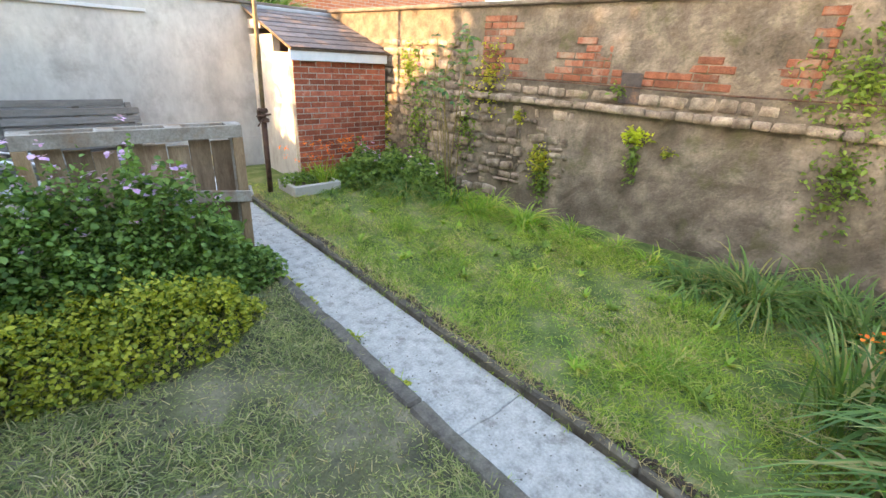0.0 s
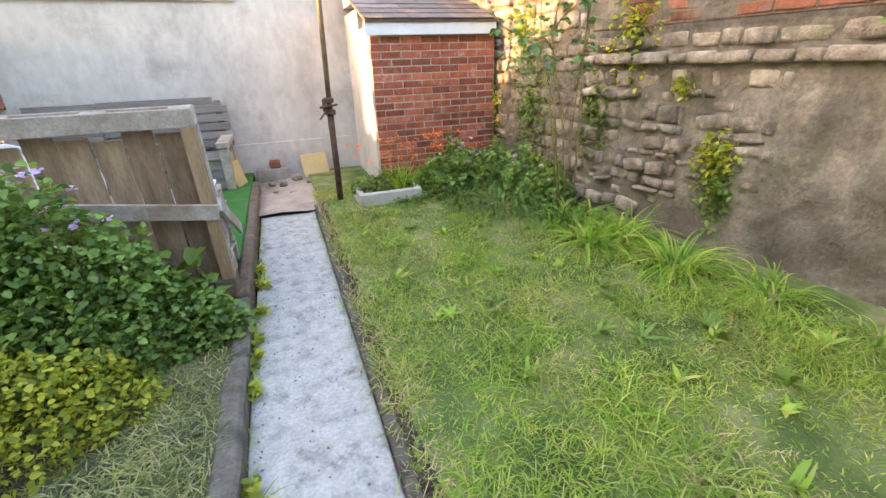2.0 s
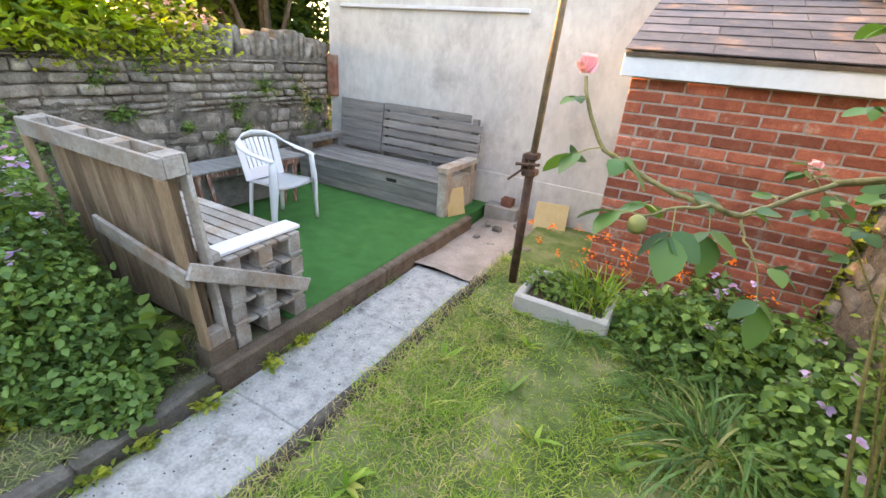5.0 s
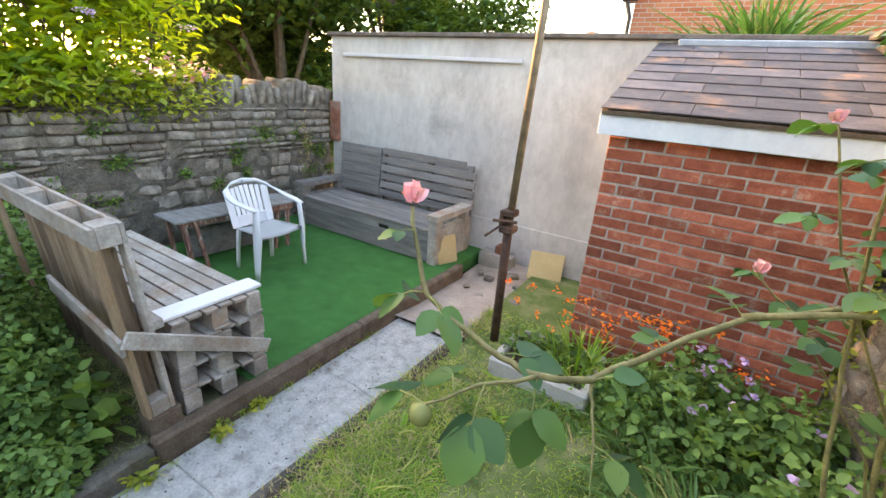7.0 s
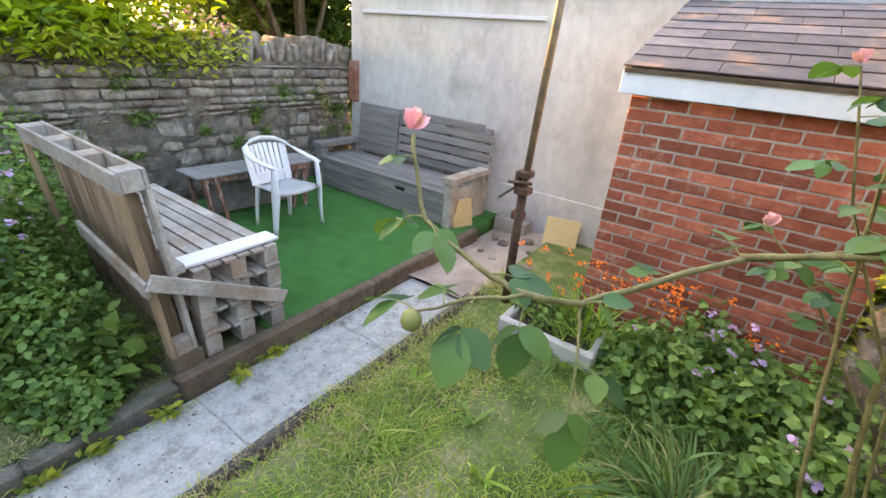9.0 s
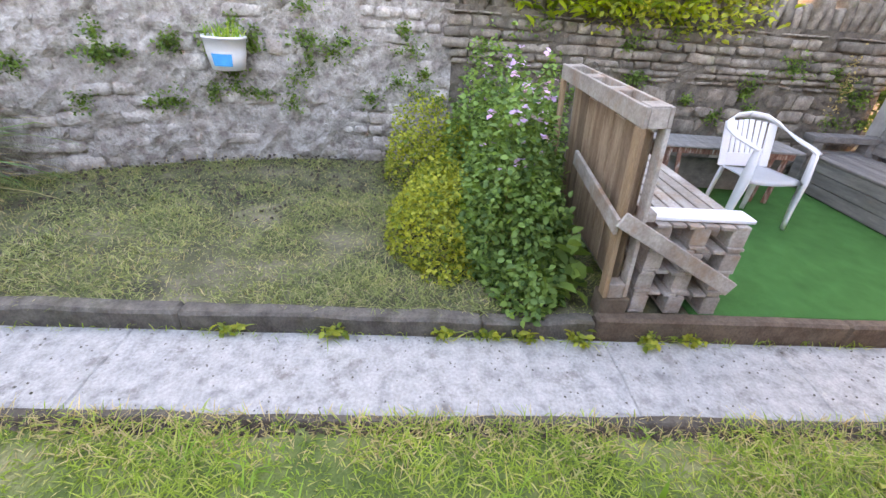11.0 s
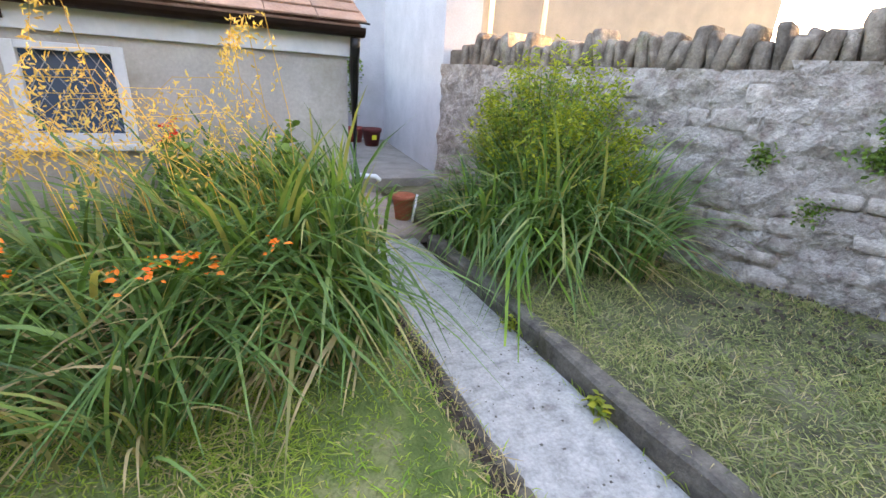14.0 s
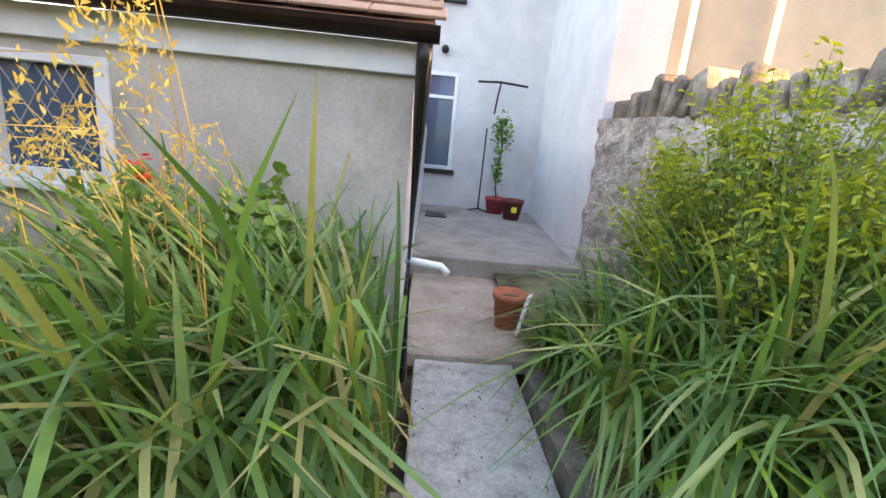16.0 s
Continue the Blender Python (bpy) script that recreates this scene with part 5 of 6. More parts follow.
def clods(name, n, x0, x1, y0, y1, z, size, material, label):
    """Small broken lumps lying on the ground, joined."""
    C = scatter(n, x0, x1, y0, y1, z)
    C[:, 0] = x0 + (x1 - x0) * rng.uniform(0, 1, n) ** 1.4
    base = np.array([(-1, -1, -0.5), (1, -1, -0.5), (1, 1, -0.5), (-1, 1, -0.5), (-0.6, -0.7, 0.6), (0.7, -0.5, 0.7), (0.5, 0.7, 0.5), (-0.7, 0.5, 0.6)]) * 0.5
    V = (C[:, None, :] + base[None] * (size * rng.uniform(0.3, 1.3, (n, 1, 1))) * rng.uniform(0.6, 1.3, (n, 8, 3))).reshape(-1, 3)
    F = (np.arange(n)[:, None, None] * 8 + np.array([(4, 5, 6, 7), (0, 1, 5, 4), (1, 2, 6, 5), (2, 3, 7, 6), (3, 0, 4, 7)])[None]).reshape(-1, 4)
    return tagged(fast_mesh(name, V, F, material), label, "soil", kind="stuff")


clods("soil_crumbs", 1500, 0.045, 0.10, -0.3, 6.4, 0.055, 0.022, M["soil_dark"], "dark crumbly soil along the lawn kerb")
clods("path_grit", 500, -0.55, -0.03, -1.3, 6.3, 0.003, 0.008, M["kerb"], "small grit and debris scattered on the concrete path")
clods("bed_crumbs", 1800, -3.2, -0.7, 0.3, 4.2, 0.075, 0.02, M["soil_dark"], "dark soil crumbs showing through the mown bed")
for k in range(60):
    wx, wy = rng.uniform(0.25, 2.2), rng.uniform(0.9, 6.2)
    t = thing("lawn_weed", "small broad-leaved weed rosette growing in the lawn", "plant", "weeds in the lawn", at=(wx, wy, RIGHT_H(wx, wy)))
    blades("leaf", scatter(9, -0.02, 0.02, -0.02, 0.02, 0), rng.uniform(0.07, 0.12), 0.028, 0.8, 0.3, M["iris_bright"] if k % 2 else M["ivy"], t, segs=4)
tagged(blades("kerb_weeds", np.concatenate([scatter(500, -0.57, -0.53, 0.0, 6.0, 0.0)[rng.permutation(500)[:260]], scatter(220, -0.05, -0.02, 0.5, 6.2, 0.0)]), 0.06, 0.006, 0.6, 0.5, M["grass"], segs=2), "small grass weeds along the kerbs", "weeds", kind="stuff")
for k, (x, y) in enumerate(((-0.55, 2.35), (-0.54, 2.9), (-0.55, 3.75), (-0.55, 3.95), (-0.54, 4.25), (-0.53, 4.65), (-0.54, 4.9), (-0.55, 3.5), (-0.54, 0.9), (-0.56, 0.2))):
    t = thing("path_weed", "small green weed growing in the kerb joint", "plant", "weeds along the path", at=(x, y, 0.0))
    leaves("leaf", cloud(38, (0, 0, 0.035), (0.05, 0.08, 0.035), 0.0), 0.045, M["lime"], t)
    blades("blade", scatter(10, -0.03, 0.03, -0.05, 0.05, 0), 0.12, 0.007, 0.7, 0.5, M["grass"], t)


def clump(name, label, at, r, n, length, width, material, dead=0.0, droop=0.9, lean=0.35, group="strap-leaved clumps", xmin=-99, xmax=99, ymax=99):
    t = thing(name, label, "plant", group, at=at)
    P = np.stack([rng.normal(0, r * 0.45, n), rng.normal(0, r * 0.45, n), np.zeros(n)], 1)
    az = np.arctan2(P[:, 1], P[:, 0]) + rng.normal(0, 0.7, n)
    reach = length * (lean + 0.62 * droop) * 0.9
    tx, ty = at[0] + P[:, 0] + np.cos(az) * reach, at[1] + P[:, 1] + np.sin(az) * reach
    ok = (tx > xmin) & (tx < xmax) & (ty < ymax) & (at[0] + P[:, 0] > xmin) & (at[0] + P[:, 0] < xmax)
    inward = np.where(ok, az, az * 0 + math.atan2(-0.2, 1.0 if xmin > -50 else -1.0) + rng.normal(0, 1.0, n))
    P[:, 0] = np.clip(P[:, 0], xmin - at[0] + 0.08, xmax - at[0] - 0.08)
    short = np.where(ok, 1.0, 0.8)
    blades("leaf", P, length * short, width, np.where(ok, lean, lean * 0.6), np.where(ok, droop, droop * 0.75), material, t, segs=6, az=inward)
    if dead:
        m = int(n * dead)
        P = np.stack([rng.normal(0, r * 0.45, m), rng.normal(0, r * 0.45, m), np.zeros(m)], 1)
        blades("dead_leaf", P, length * 0.7, width * 0.9, lean * 1.3, droop * 1.3, M["dead"], t, segs=6, az=np.arctan2(P[:, 1], P[:, 0]) if xmin < -50 and xmax > 50 else rng.uniform(-1.2, 1.2, m) + (math.pi if xmax < 50 else 0))
    return t


# big strap-leaved plants by the annex
for x, y, r, n, L, lim in ((0.42, 0.0, 0.30, 430, 1.15, 0.62), (0.75, -0.35, 0.42, 480, 1.45, 0.75), (1.2, 0.05, 0.40, 420, 1.1, 0.62), (1.5, -0.5, 0.5, 300, 1.15, 0.7), (0.30, -0.55, 0.28, 400, 1.5, 0.7), (1.9, 0.1, 0.4, 260, 0.9, 0.5)):
    clump("strap_leaf_clump", "big arching strap-leaved clump with dead leaves beside the path", (x, y, 0.04), r, n, L, 0.027, M["iris"], 0.45, 0.66, 0.17, xmin=-0.03, ymax=lim)
for x, y, r, n, L in ((-0.92, -0.8, 0.24, 380, 1.1), (-1.25, -0.5, 0.30, 520, 1.5), (-1.65, -0.25, 0.3, 420, 1.4), (-1.5, -0.9, 0.3, 300, 1.5), (-0.80, -1.2, 0.14, 200, 0.6)):
    clump("strap_leaf_clump", "dense arching green strap-leaved clump by the garden wall", (x, y, 0.04), r, n, L, 0.025, M["iris"], 0.12, 0.68, 0.15, xmax=-0.48, ymax=0.30)
clump("bright_strap_clump", "bright green arching strap-leaved shoots by the garden wall", (-1.0, -0.6, 0.04), 0.25, 110, 1.15, 0.030, M["iris_bright"], 0, 0.8, 0.2, xmax=-0.5, ymax=0.3)
clump("bright_strap_clump", "bright green arching strap-leaved shoots beside the path", (0.6, -0.2, 0.04), 0.3, 130, 1.0, 0.030, M["iris_bright"], 0, 0.8, 0.25, xmin=-0.03, ymax=0.5)
fern = thing("feathery_bush", "yellow-green feathery bush behind strap leaves by the wall", "bush", at=(-1.45, -1.0, 0.0))
bm = bmesh.new()
tips, greens = [], []
for k in range(320):
    a, q = rng.uniform(0, 2 * math.pi), math.sqrt(rng.uniform(0, 1))
    bx, by = math.cos(a) * q * 0.33 - 0.05, math.sin(a) * q * 0.55
    tx, ty, tz = bx * 2.0, by * 1.75, rng.uniform(0.95, 1.62) * (1.05 - 0.38 * q * q)
    pts = [Vector((bx * 0.5, by * 0.5, 0)), Vector((bx, by, tz * 0.55)), Vector(((bx + tx) / 2, (by + ty) / 2, tz * 0.85)), Vector((tx, ty, tz))]
    tube(bm, pts, [0.005, 0.004, 0.003, 0.0015], 4)
    for w in np.linspace(0.35, 1.0, 44):
        seg = min(int(w * 3), 2)
        c = pts[seg].lerp(pts[seg + 1], w * 3 - seg)
        (tips if w > 0.72 else greens).append(np.array(c) + rng.normal(size=3) * (0.055 - 0.03 * w))
part("stem", bm, M["stem_green"], fern)
leaves("leaf", np.array(greens), 0.042, M["geranium"], fern, aspect=0.42, up=0.3)
leaves("tip_leaf", np.array(tips), 0.040, M["feather"], fern, aspect=0.42, up=0.4)

# right border
for x, y, r, n, L in ((2.35, 1.25, 0.35, 330, 0.62), (2.6, 0.75, 0.3, 200, 0.6), (2.3, 0.55, 0.3, 200, 0.6), (2.2, 1.7, 0.2, 120, 0.42)):
    clump("strap_leaf_clump", "blue-green arching strap-leaved clump by the old wall", (x, y, 0.05), r, n, L, 0.018, M["iris"], 0.05)
for x, y, r, n, L in ((1.75, 5.35, 0.28, 220, 0.5), (1.45, 5.8, 0.2, 120, 0.34), (2.0, 4.8, 0.22, 130, 0.42), (0.95, 6.0, 0.16, 80, 0.26)):
    clump("strap_leaf_clump", "green arching strap-leaved clump at the lawn edge", (x, y, 0.05), r, n, L, 0.014, M["iris"], 0.05)
for x, y, n, L in ((2.25, 4.2, 110, 0.42), (2.2, 3.6, 130, 0.45), (2.4, 3.1, 80, 0.32), (2.15, 4.7, 90, 0.42), (1.95, 4.25, 90, 0.40), (2.5, 2.6, 50, 0.22), (2.4, 2.2, 60, 0.25)):
    clump("bright_strap_clump", "bright green strappy young clump along the old wall", (x, y, 0.05), 0.16, n, L, 0.016, M["iris_bright"], 0.1)


def tangle(n, radii, low=0.0, seed=0.0, fall=0.0):
    """Points in a rough-topped mound of shoots over an oval, denser near its ragged top."""
    a, q = rng.uniform(0, 2 * np.pi, n), np.sqrt(rng.uniform(0, 1, n))
    x, y = np.cos(a) * q, np.sin(a) * q
    rough = np.array([noise.noise((u * radii[0] * 4.5 + seed, v * radii[1] * 4.5, seed)) + 0.6 * noise.noise((u * radii[0] * 13, v * radii[1] * 13, seed + 3)) for u, v in zip(x, y)])
    top = radii[2] * np.sqrt(np.maximum(1 - q ** 2.4, 0.03)) * (0.92 + 0.5 * rough) * (1 - fall * x)
    z = np.maximum(low, top * rng.uniform(0.0, 1, n) ** 0.45)
    return np.stack([x * radii[0] * (1 + 0.12 * rough), y * radii[1] * (1 + 0.12 * rough), z], 1)


def flower_bed(name, label, at, size, n, leaf, material, flowers=0, fm=None, fsize=0.035, fall=0.0):
    t = thing(name, label, "plant", at=(at[0], at[1], at[2]))
    P = tangle(n, (size[0] * 1.05, size[1] * 1.05, size[2] * 1.02), 0.0, at[0], fall)
    bm = bmesh.new()
    for k in range(max(6, n // 120)):
        q = P[rng.integers(n)]
        tube(bm, [(q[0] * 0.6, q[1] * 0.6, 0), (q[0] * 0.9, q[1] * 0.9, q[2] * 0.6), tuple(q)], [0.004, 0.003, 0.0015], 4)
    part("stem", bm, M["stem_green"], t)
    leaves("leaf", P, leaf, material, t, aspect=0.8, up=0.35)
    if flowers:
        C = tangle(flowers * 6, (size[0] * 0.95, size[1] * 0.95, size[2] * 1.06), 0.0, at[0], fall)
        C = C[np.argsort(-C[:, 2] + rng.uniform(0, 0.35, len(C)))][:flowers]
        for c in C:
            leaves("petal", c[None] + np.array([0, 0, 0.06]) + rng.normal(size=(5, 3)) * 0.006, fsize, fm, t, aspect=1.0, up=1.0, fold=0.1)
    return t


flower_bed("geranium_bush", "lush geranium bush with violet flowers before the pallet screen", (-1.50, 3.98, 0.06), (0.84, 0.36, 1.0), 14000, 0.042, M["geranium"], 60, M["violet"], fall=0.40)
flower_bed("geranium_bush", "lush green geranium bush with violet flowers by the wall", (-2.6, 4.1, 0.06), (0.6, 0.55, 1.12), 6500, 0.042, M["geranium"], 22, M["violet"])
flower_bed("yellow_green_plant", "low yellow-green leafy plant in front of the geraniums", (-1.72, 3.52, 0.05), (0.80, 0.40, 0.44), 8200, 0.030, M["lime"])
flower_bed("yellow_green_plant", "low yellow-green leafy plant by the wall", (-2.7, 3.45, 0.05), (0.42, 0.42, 0.72), 4600, 0.030, M["lime"])
flower_bed("round_leaf_plant", "round-leaved light green plant by the pallet foot", (-0.92, 4.12, 0.08), (0.22, 0.18, 0.4), 120, 0.12, M["ivy"])
flower_bed("border_geranium", "green geranium with few violet flowers below the old wall", (1.75, 6.2, 0.04), (0.65, 0.42, 0.5), 3600, 0.055, M["geranium"], 16, M["violet"])
flower_bed("border_geranium", "green leafy geranium below the old wall", (2.2, 5.5, 0.04), (0.35, 0.5, 0.45), 1900, 0.055, M["geranium"], 8, M["violet"])
flower_bed("trough_greens", "short green leaves in the stone trough", (0.75, 6.33, 0.16), (0.34, 0.22, 0.16), 420, 0.05, M["ivy"])
cro = clump("crocosmia", "orange flowering crocosmia with green sword leaves by the brick shed", (1.0, 6.33, 0.1), 0.28, 150, 0.42, 0.016, M["iris_bright"], 0, 0.4, 0.2, group="crocosmia")
for cx, cy, k in ((0.85, 6.45, 9), (1.15, 6.5, 10), (1.45, 6.6, 9), (1.75, 6.65, 5), (0.55, 6.5, 4)):
    C = np.array([(cx - 1.0 + rng.normal() * 0.12, (cy - 6.5) * 0.4 + rng.normal() * 0.06, rng.uniform(0.36, 0.62)) for _ in range(k)])
    for c in C:
        leaves("flower", c[None] + rng.normal(size=(9, 3)) * 0.018, 0.026, M["orange"], cro, aspect=0.7)
flower_bed("leafy_bush", "dull green leafy bush among strap leaves by the annex", (0.75, -0.72, 0.04), (0.5, 0.24, 1.05), 3200, 0.05, M["geranium"])
flower_bed("red_window_flower", "small red flowers on a stem beside the leaded window", (1.12, -0.96, 0.75), (0.07, 0.05, 0.2), 60, 0.035, M["geranium"], 9, M["red"], 0.03)
cro2 = clump("crocosmia", "orange flowering crocosmia at the edge of the strap leaves", (1.15, 0.50, 0.05), 0.2, 110, 0.72, 0.016, M["iris"], 0.1, 0.4, 0.2, group="crocosmia")
C = np.array([(rng.normal() * 0.2, rng.normal() * 0.08, rng.uniform(0.62, 0.82)) for _ in range(9)])
for c in C:
    leaves("flower", c[None] + rng.normal(size=(9, 3)) * 0.018, 0.024, M["orange"], cro2, aspect=0.7)

# golden seed heads over the strap leaves
sh = thing("tall_seed_grass", "tall golden seed heads arching over the strap leaves", "plant", at=(0, 0, 0))
bm = bmesh.new()
P = []
for k in range(30):
    x, y = rng.uniform(0.3, 1.5), rng.uniform(-0.8, -0.05)
    h, reach, turn = rng.uniform(0.95, 1.33), rng.uniform(0.25, 0.95), rng.uniform(-0.5, 0.6)
    if k % 8 == 0:
        h, reach = rng.uniform(1.4, 1.6), rng.uniform(0.05, 0.2)
    dx, dy = math.cos(turn) * reach, math.sin(turn) * reach
    pts = [Vector((x, y, 0.1)), Vector((x + dx * 0.2, y + dy * 0.2, h * 0.72)), Vector((x + dx * 0.65, y + dy * 0.65, h)), Vector((x + dx * 1.1, y + dy * 1.1, h * 0.99)), Vector((x + dx * 1.35, y + dy * 1.35, h * 0.88))]
    tube(bm, pts, [0.0022, 0.0019, 0.0016, 0.0013, 0.001], 4)
    for q in np.linspace(0.5, 3.0, 9):
        c = pts[1 + int(min(q, 2.99))].lerp(pts[2 + int(min(q, 2.99))], q - int(min(q, 2.99)))
        for w in range(9):
            P.append(np.array(c) + np.array([0.008 * rng.normal() + 0.004 * w, 0.008 * rng.normal(), -0.013 * w]))
part("stalk", bm, M["seed"], sh)
leaves("seed", np.array(P), 0.026, M["seed"], sh, aspect=0.34, up=-0.3)


# rose bush that the camera passes
def leaflet_mesh(k):
    """One pointed oval leaflet with a toothed edge, folded along its rib and drooping to its tip."""
    bm = bmesh.new()
    steps = 8
    rows = []
    for i in range(steps + 1):
        t = i / steps
        w = 0.0 if i in (0, steps) else 0.36 * math.sin(math.pi * t ** 0.82) ** 0.8 * (1 + (0.05 if i % 2 else -0.03))
        drop = -(0.10 + 0.05 * k) * t * t
        mid = bm.verts.new((t, 0.015 * math.sin(3 * t + k), drop))
        if i in (0, steps):
            rows.append([mid, mid, mid])
        else:
            curl = 0.10 + 0.05 * ((k * 3) % 4) / 3
            rows.append([bm.verts.new((t, -w, drop + w * curl)), mid, bm.verts.new((t + 0.01, w, drop + w * (curl + 0.08 * (k % 2))))])
    for p, q in zip(rows, rows[1:]):
        for c in (0, 1):
            face = []
            for v in (p[c], p[c + 1], q[c + 1], q[c]):
                if v not in face:
                    face.append(v)
            if len(face) > 2:
                bm.faces.new(face)
    me = bpy.data.meshes.new("leaflet")
    bm.to_mesh(me)
    bm.free()
    me.materials.append(M["rose"])
    me.polygons.foreach_set("use_smooth", [True] * len(me.polygons))
    return me


LEAFLETS = [leaflet_mesh(k) for k in range(5)]
PETIOLES = []


def set_leaflet(owner, at, way, size, roll):
    """A leaflet at a point, its tip along way and its face mostly to the sky."""
    way = way.normalized()
    side = way.cross(Vector((0, 0, 1)))
    side = side.normalized() if side.length > 0.05 else Vector((0, 1, 0))
    up = side.cross(way)
    m = Matrix((way, -side, up)).transposed().to_4x4()
    ob = new("leaflet", LEAFLETS[rng.integers(5)])
    ob.parent = owner
    ob.matrix_basis = Matrix.Translation(at) @ m @ Matrix.Rotation(roll, 4, "X") @ Matrix.Scale(size, 4)


def compound_leaf(owner, at, way, size, count=5):
    """A stalk with a leaflet at its end and pairs along it."""
    at, way = Vector(at), Vector(way).normalized()
    side = way.cross(Vector((0, 0, 1)))
    side = side.normalized() if side.length > 0.05 else Vector((1, 0, 0))
    length = size * (1.1 if count > 3 else 0.7)
    tip = at + way * length + Vector((0, 0, -0.15 * length))
    PETIOLES.append([at, at + way * length * 0.5, tip])
    set_leaflet(owner, tip, way + Vector((0, 0, -0.35)), size * rng.uniform(0.95, 1.15), rng.normal() * 0.25)
    for k in range((count - 1) // 2):
        p = at.lerp(tip, 0.85 - 0.42 * k)
        for sgn in (-1, 1):
            set_leaflet(owner, p, way * 0.45 + side * sgn + Vector((0, 0, -0.3 + 0.15 * rng.normal())), size * rng.uniform(0.72, 0.95), rng.normal() * 0.3)


rb = thing("rose_bush", "tall leggy rose bush with large green leaves and faded pink blooms", "rose bush", "rose bushes")
STEMS = [
    ([(2.25, 5.0, 0.05), (2.12, 4.95, 0.9), (1.975, 4.967, 1.498), (1.79, 4.80, 1.58), (1.544, 4.576, 1.557), (1.434, 4.402, 1.528), (1.353, 4.251, 1.521), (1.296, 4.168, 1.552), (1.237, 4.169, 1.561), (1.157, 4.163, 1.591), (1.108, 4.168, 1.614), (1.065, 4.193, 1.666), (1.038, 4.212, 1.735)], 0.0075, 0),
    ([(1.296, 4.168, 1.552), (1.237, 4.102, 1.552), (1.199, 4.027, 1.550)], 0.0035, 0),
    ([(1.353, 4.251, 1.521), (1.367, 4.223, 1.49), (1.393, 4.151, 1.46)], 0.003, 0),
    ([(1.544, 4.576, 1.557), (1.75, 4.66, 1.60), (1.884, 4.733, 1.708), (1.93, 4.68, 1.80)], 0.007, 5),
    ([(2.15, 4.95, 0.05), (1.827, 4.72, 1.027), (1.77, 4.76, 1.35), (1.72, 4.75, 1.62), (1.673, 4.709, 1.971), (1.66, 4.70, 2.10)], 0.006, 8),
    ([(2.2, 5.0, 0.05), (1.90, 4.78, 1.1), (1.80, 4.72, 1.62), (1.78, 4.60, 1.87), (1.72, 4.45, 2.02), (1.66, 4.36, 2.09)], 0.007, 11),
    ([(2.25, 5.05, 0.05), (1.95, 4.95, 1.2), (1.72, 4.93, 1.62), (1.625, 4.913, 1.903)], 0.005, 7),
    ([(2.3, 4.95, 0.05), (2.1, 4.72, 1.4), (1.95, 4.52, 1.85), (1.84, 4.40, 2.06)], 0.008, 12),
    ([(2.3, 5.1, 0.05), (2.2, 4.9, 1.2), (2.12, 4.72, 1.8), (2.05, 4.6, 2.2)], 0.007, 10),
    ([(2.3, 5.2, 0.05), (2.0, 5.15, 1.0), (1.75, 5.1, 1.35), (1.60, 5.05, 1.50)], 0.005, 7),
    ([(2.35, 5.3, 0.05), (2.3, 5.4, 1.2), (2.2, 5.4, 1.9)], 0.007, 8),
    ([(1.884, 4.733, 1.708), (1.84, 4.50, 1.78), (1.80, 4.36, 1.86)], 0.005, 6),
    ([(1.95, 4.7, 1.0), (1.92, 4.5, 1.35), (1.87, 4.40, 1.52)], 0.005, 6)]
for pts, radius, count in STEMS:
    fine = []
    for p, q in zip(pts, pts[1:]):
        fine += [Vector(p).lerp(Vector(q), w) + Vector(rng.normal(size=3) * 0.002) for w in (0, 0.33, 0.66)]
    fine.append(Vector(pts[-1]))
    part("cane", tube(bmesh.new(), fine, [radius * (1 - 0.55 * i / len(fine)) for i in range(len(fine))], 7), M["cane"], rb, smooth=True)
    for k in range(count):
        i = int(len(fine) * (0.42 + 0.56 * (k + rng.uniform(0, 0.6)) / count))
        i = min(i, len(fine) - 1)
        az = k * 2.4 + rng.normal() * 0.3
        compound_leaf(rb, fine[i], (math.cos(az), math.sin(az), rng.uniform(-0.15, 0.45)), rng.uniform(0.05, 0.072), 5 if k % 3 else 3)
# the leaves of the long branch that reaches over the lawn
for at, way, size, count in (((1.10, 4.165, 1.62), (-1.0, 0.1, -0.3), 0.058, 3), ((1.11, 4.168, 1.615), (0.9, -0.5, -0.1), 0.052, 3), ((1.296, 4.168, 1.552), (0.2, -0.6, -0.7), 0.060, 3), ((1.237, 4.169, 1.565), (0.9, 0.5, 0.1), 0.050, 3),
                             ((1.205, 4.03, 1.55), (-0.9, 0.1, 0.1), 0.055, 3), ((1.22, 4.07, 1.552), (-0.5, 0.8, 0.1), 0.050, 3), ((1.245, 4.11, 1.553), (0.1, -0.8, -0.6), 0.062, 3), ((1.353, 4.251, 1.521), (0.6, 0.4, 0.35), 0.045, 3),
                             ((1.393, 4.151, 1.46), (0.2, -0.5, -0.7), 0.060, 3), ((1.38, 4.18, 1.475), (0.9, 0.0, -0.1), 0.050, 3), ((1.05, 4.2, 1.70), (-0.5, -0.6, 0.1), 0.030, 3), ((1.544, 4.576, 1.557), (-0.6, 0.5, 0.5), 0.045, 5), ((1.434, 4.402, 1.528), (-0.4, 0.5, 0.3), 0.040, 3)):
    compound_leaf(rb, at, way, size * 1.15, count)
bm = bmesh.new()
for pts in PETIOLES:
    tube(bm, pts, [0.0014, 0.0012, 0.001], 5)
part("leaf_stalks", bm, M["stem_green"], rb)


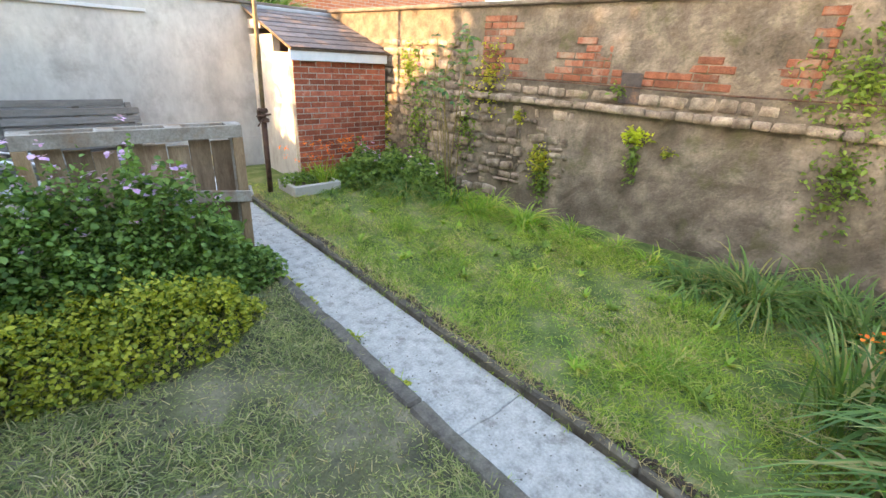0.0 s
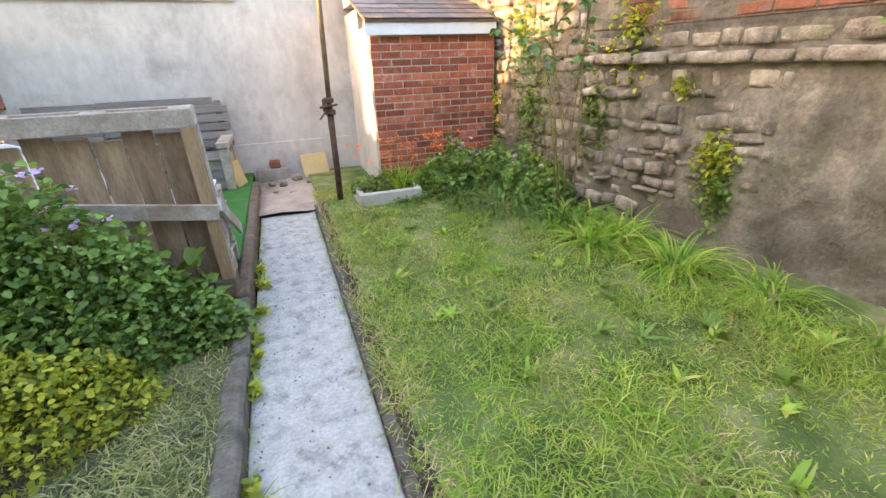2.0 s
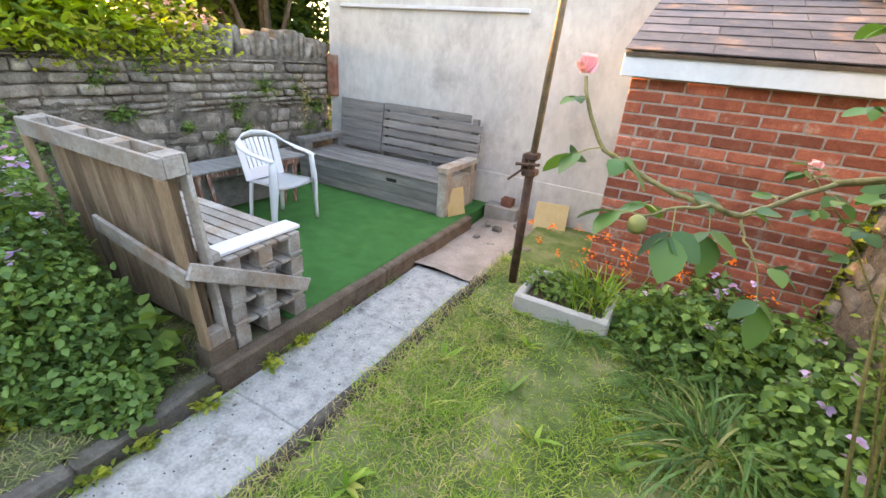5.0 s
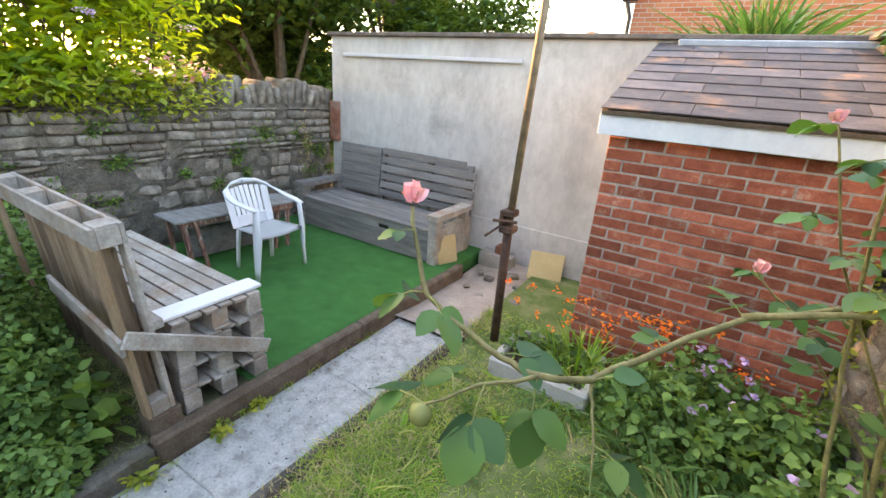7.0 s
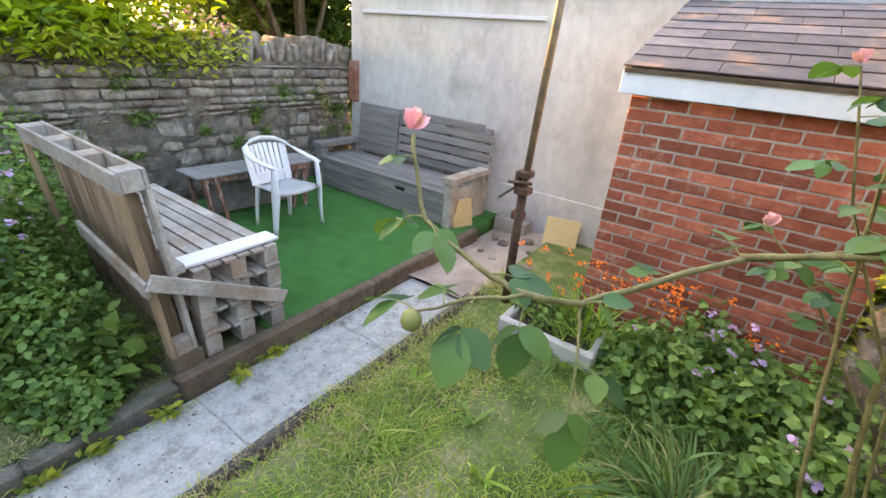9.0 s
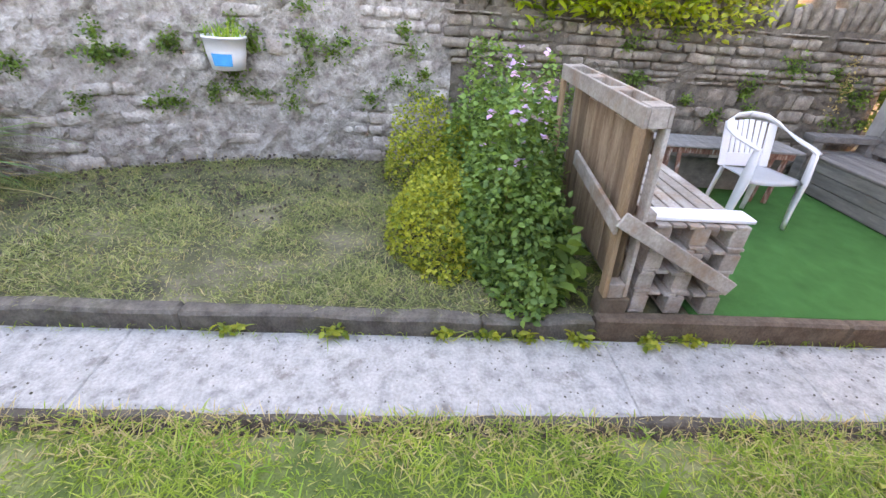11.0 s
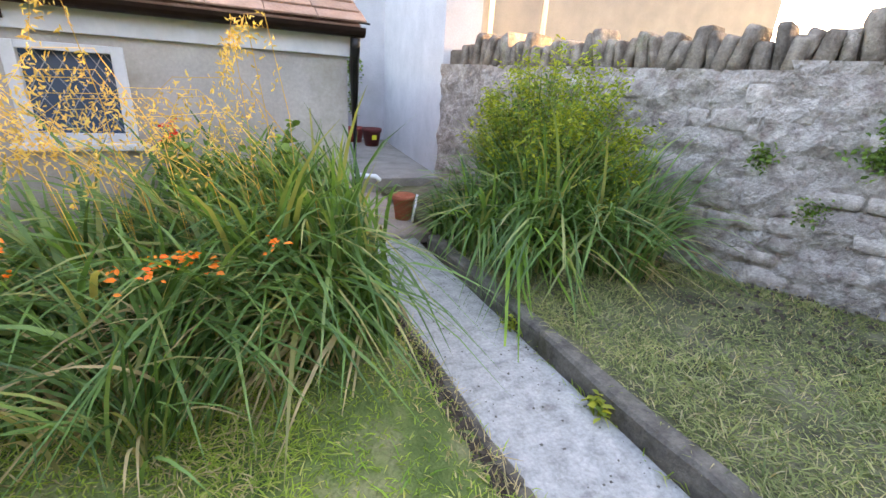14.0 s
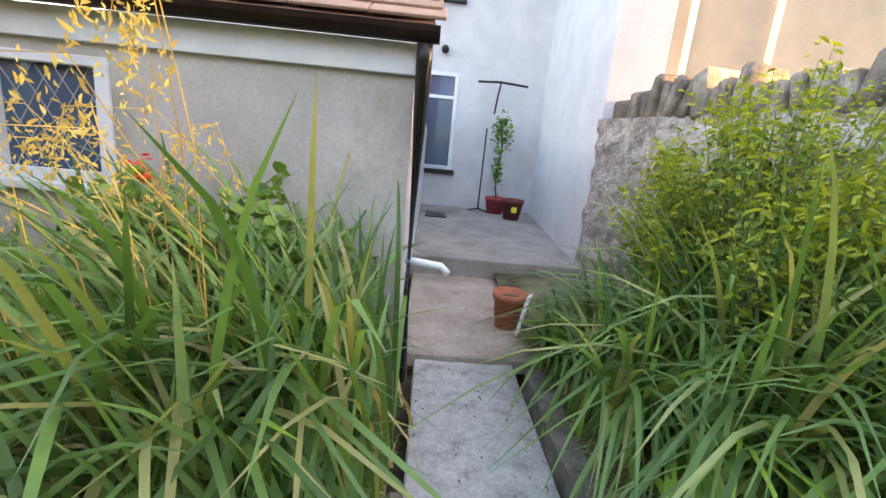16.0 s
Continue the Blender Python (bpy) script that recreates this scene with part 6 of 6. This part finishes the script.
def petal_mesh():
    bm = bmesh.new()
    grid = [[bm.verts.new((x * (0.55 + 0.45 * math.sin(1.6 * y + 0.3)), y, 0.35 * y * y - 0.25 * x * x + 0.06 * math.sin(5 * x + 4 * y))) for x in (-0.5, -0.25, 0, 0.25, 0.5)] for y in (0, 0.35, 0.7, 1.0)]
    for p, q in zip(grid, grid[1:]):
        for i in range(4):
            bm.faces.new((p[i], p[i + 1], q[i + 1], q[i]))
    me = bpy.data.meshes.new("petal")
    bm.to_mesh(me)
    bm.free()
    me.materials.append(M["pink"])
    me.polygons.foreach_set("use_smooth", [True] * len(me.polygons))
    return me


PETAL = petal_mesh()
for bx, by, bz, size in ((1.035, 4.214, 1.742, 0.030), (1.60, 5.05, 1.51, 0.028), (1.62, 4.91, 1.91, 0.022)):
    for k in range(9):
        ob = new("petal", PETAL)
        ob.parent = rb
        ob.matrix_basis = Matrix.Translation((bx, by, bz)) @ Matrix.Rotation(k * 2.4, 4, "Z") @ Matrix.Rotation(radians(18 + 9 * k), 4, "X") @ Matrix.Scale(size * rng.uniform(0.75, 1.15), 4)
hip = bmesh.new()
bmesh.ops.create_icosphere(hip, subdivisions=2, radius=0.015, matrix=Matrix.Translation((1.199, 4.027, 1.536)) @ Matrix.Diagonal((1, 1, 1.1, 1)))
part("rose_hip", hip, M["stem_green"], rb, "green rose hip", smooth=True)

# ---- pieces of walls and roofs ----
for run, mesh, holder, s, z, w, h, out, deep, tilt, nm in PIECES:
    ob = lay(run, mesh, holder, s, z, w, h, out, deep, tilt, nm)
for at, yaw, mesh, holder, sx in BRICKS:
    ob = new("brick", mesh)
    ob.parent = holder
    ob.matrix_basis = Matrix.Translation(at) @ Matrix.Rotation(yaw, 4, "Z") @ Matrix.Diagonal((sx, 1, 1, 1))
for x, v, wide in SLATES:
    ob = new("roof_slate", slate_me)
    ob.parent = shed
    ob.matrix_basis = Matrix.Translation(roof_lo) @ Matrix.Rotation(slope, 4, "X") @ Matrix.Translation((x, v, 0.006)) @ Matrix.Rotation(radians(-2.2), 4, "X") @ Matrix.Diagonal((wide, 1, 1, 1))
row, v = 0, 0.0
while v < rlen - 0.1:
    u = 0.12 + v / rlen * 0.3
    while u < 3.2:
        ob = new("roof_tile", tile_me)
        ob.parent = annex
        ob.matrix_basis = rm @ Matrix.Translation((-u, v, 0.006)) @ Matrix.Rotation(radians(-5), 4, "X")
        u += 0.3
    v += 0.14
    row += 1
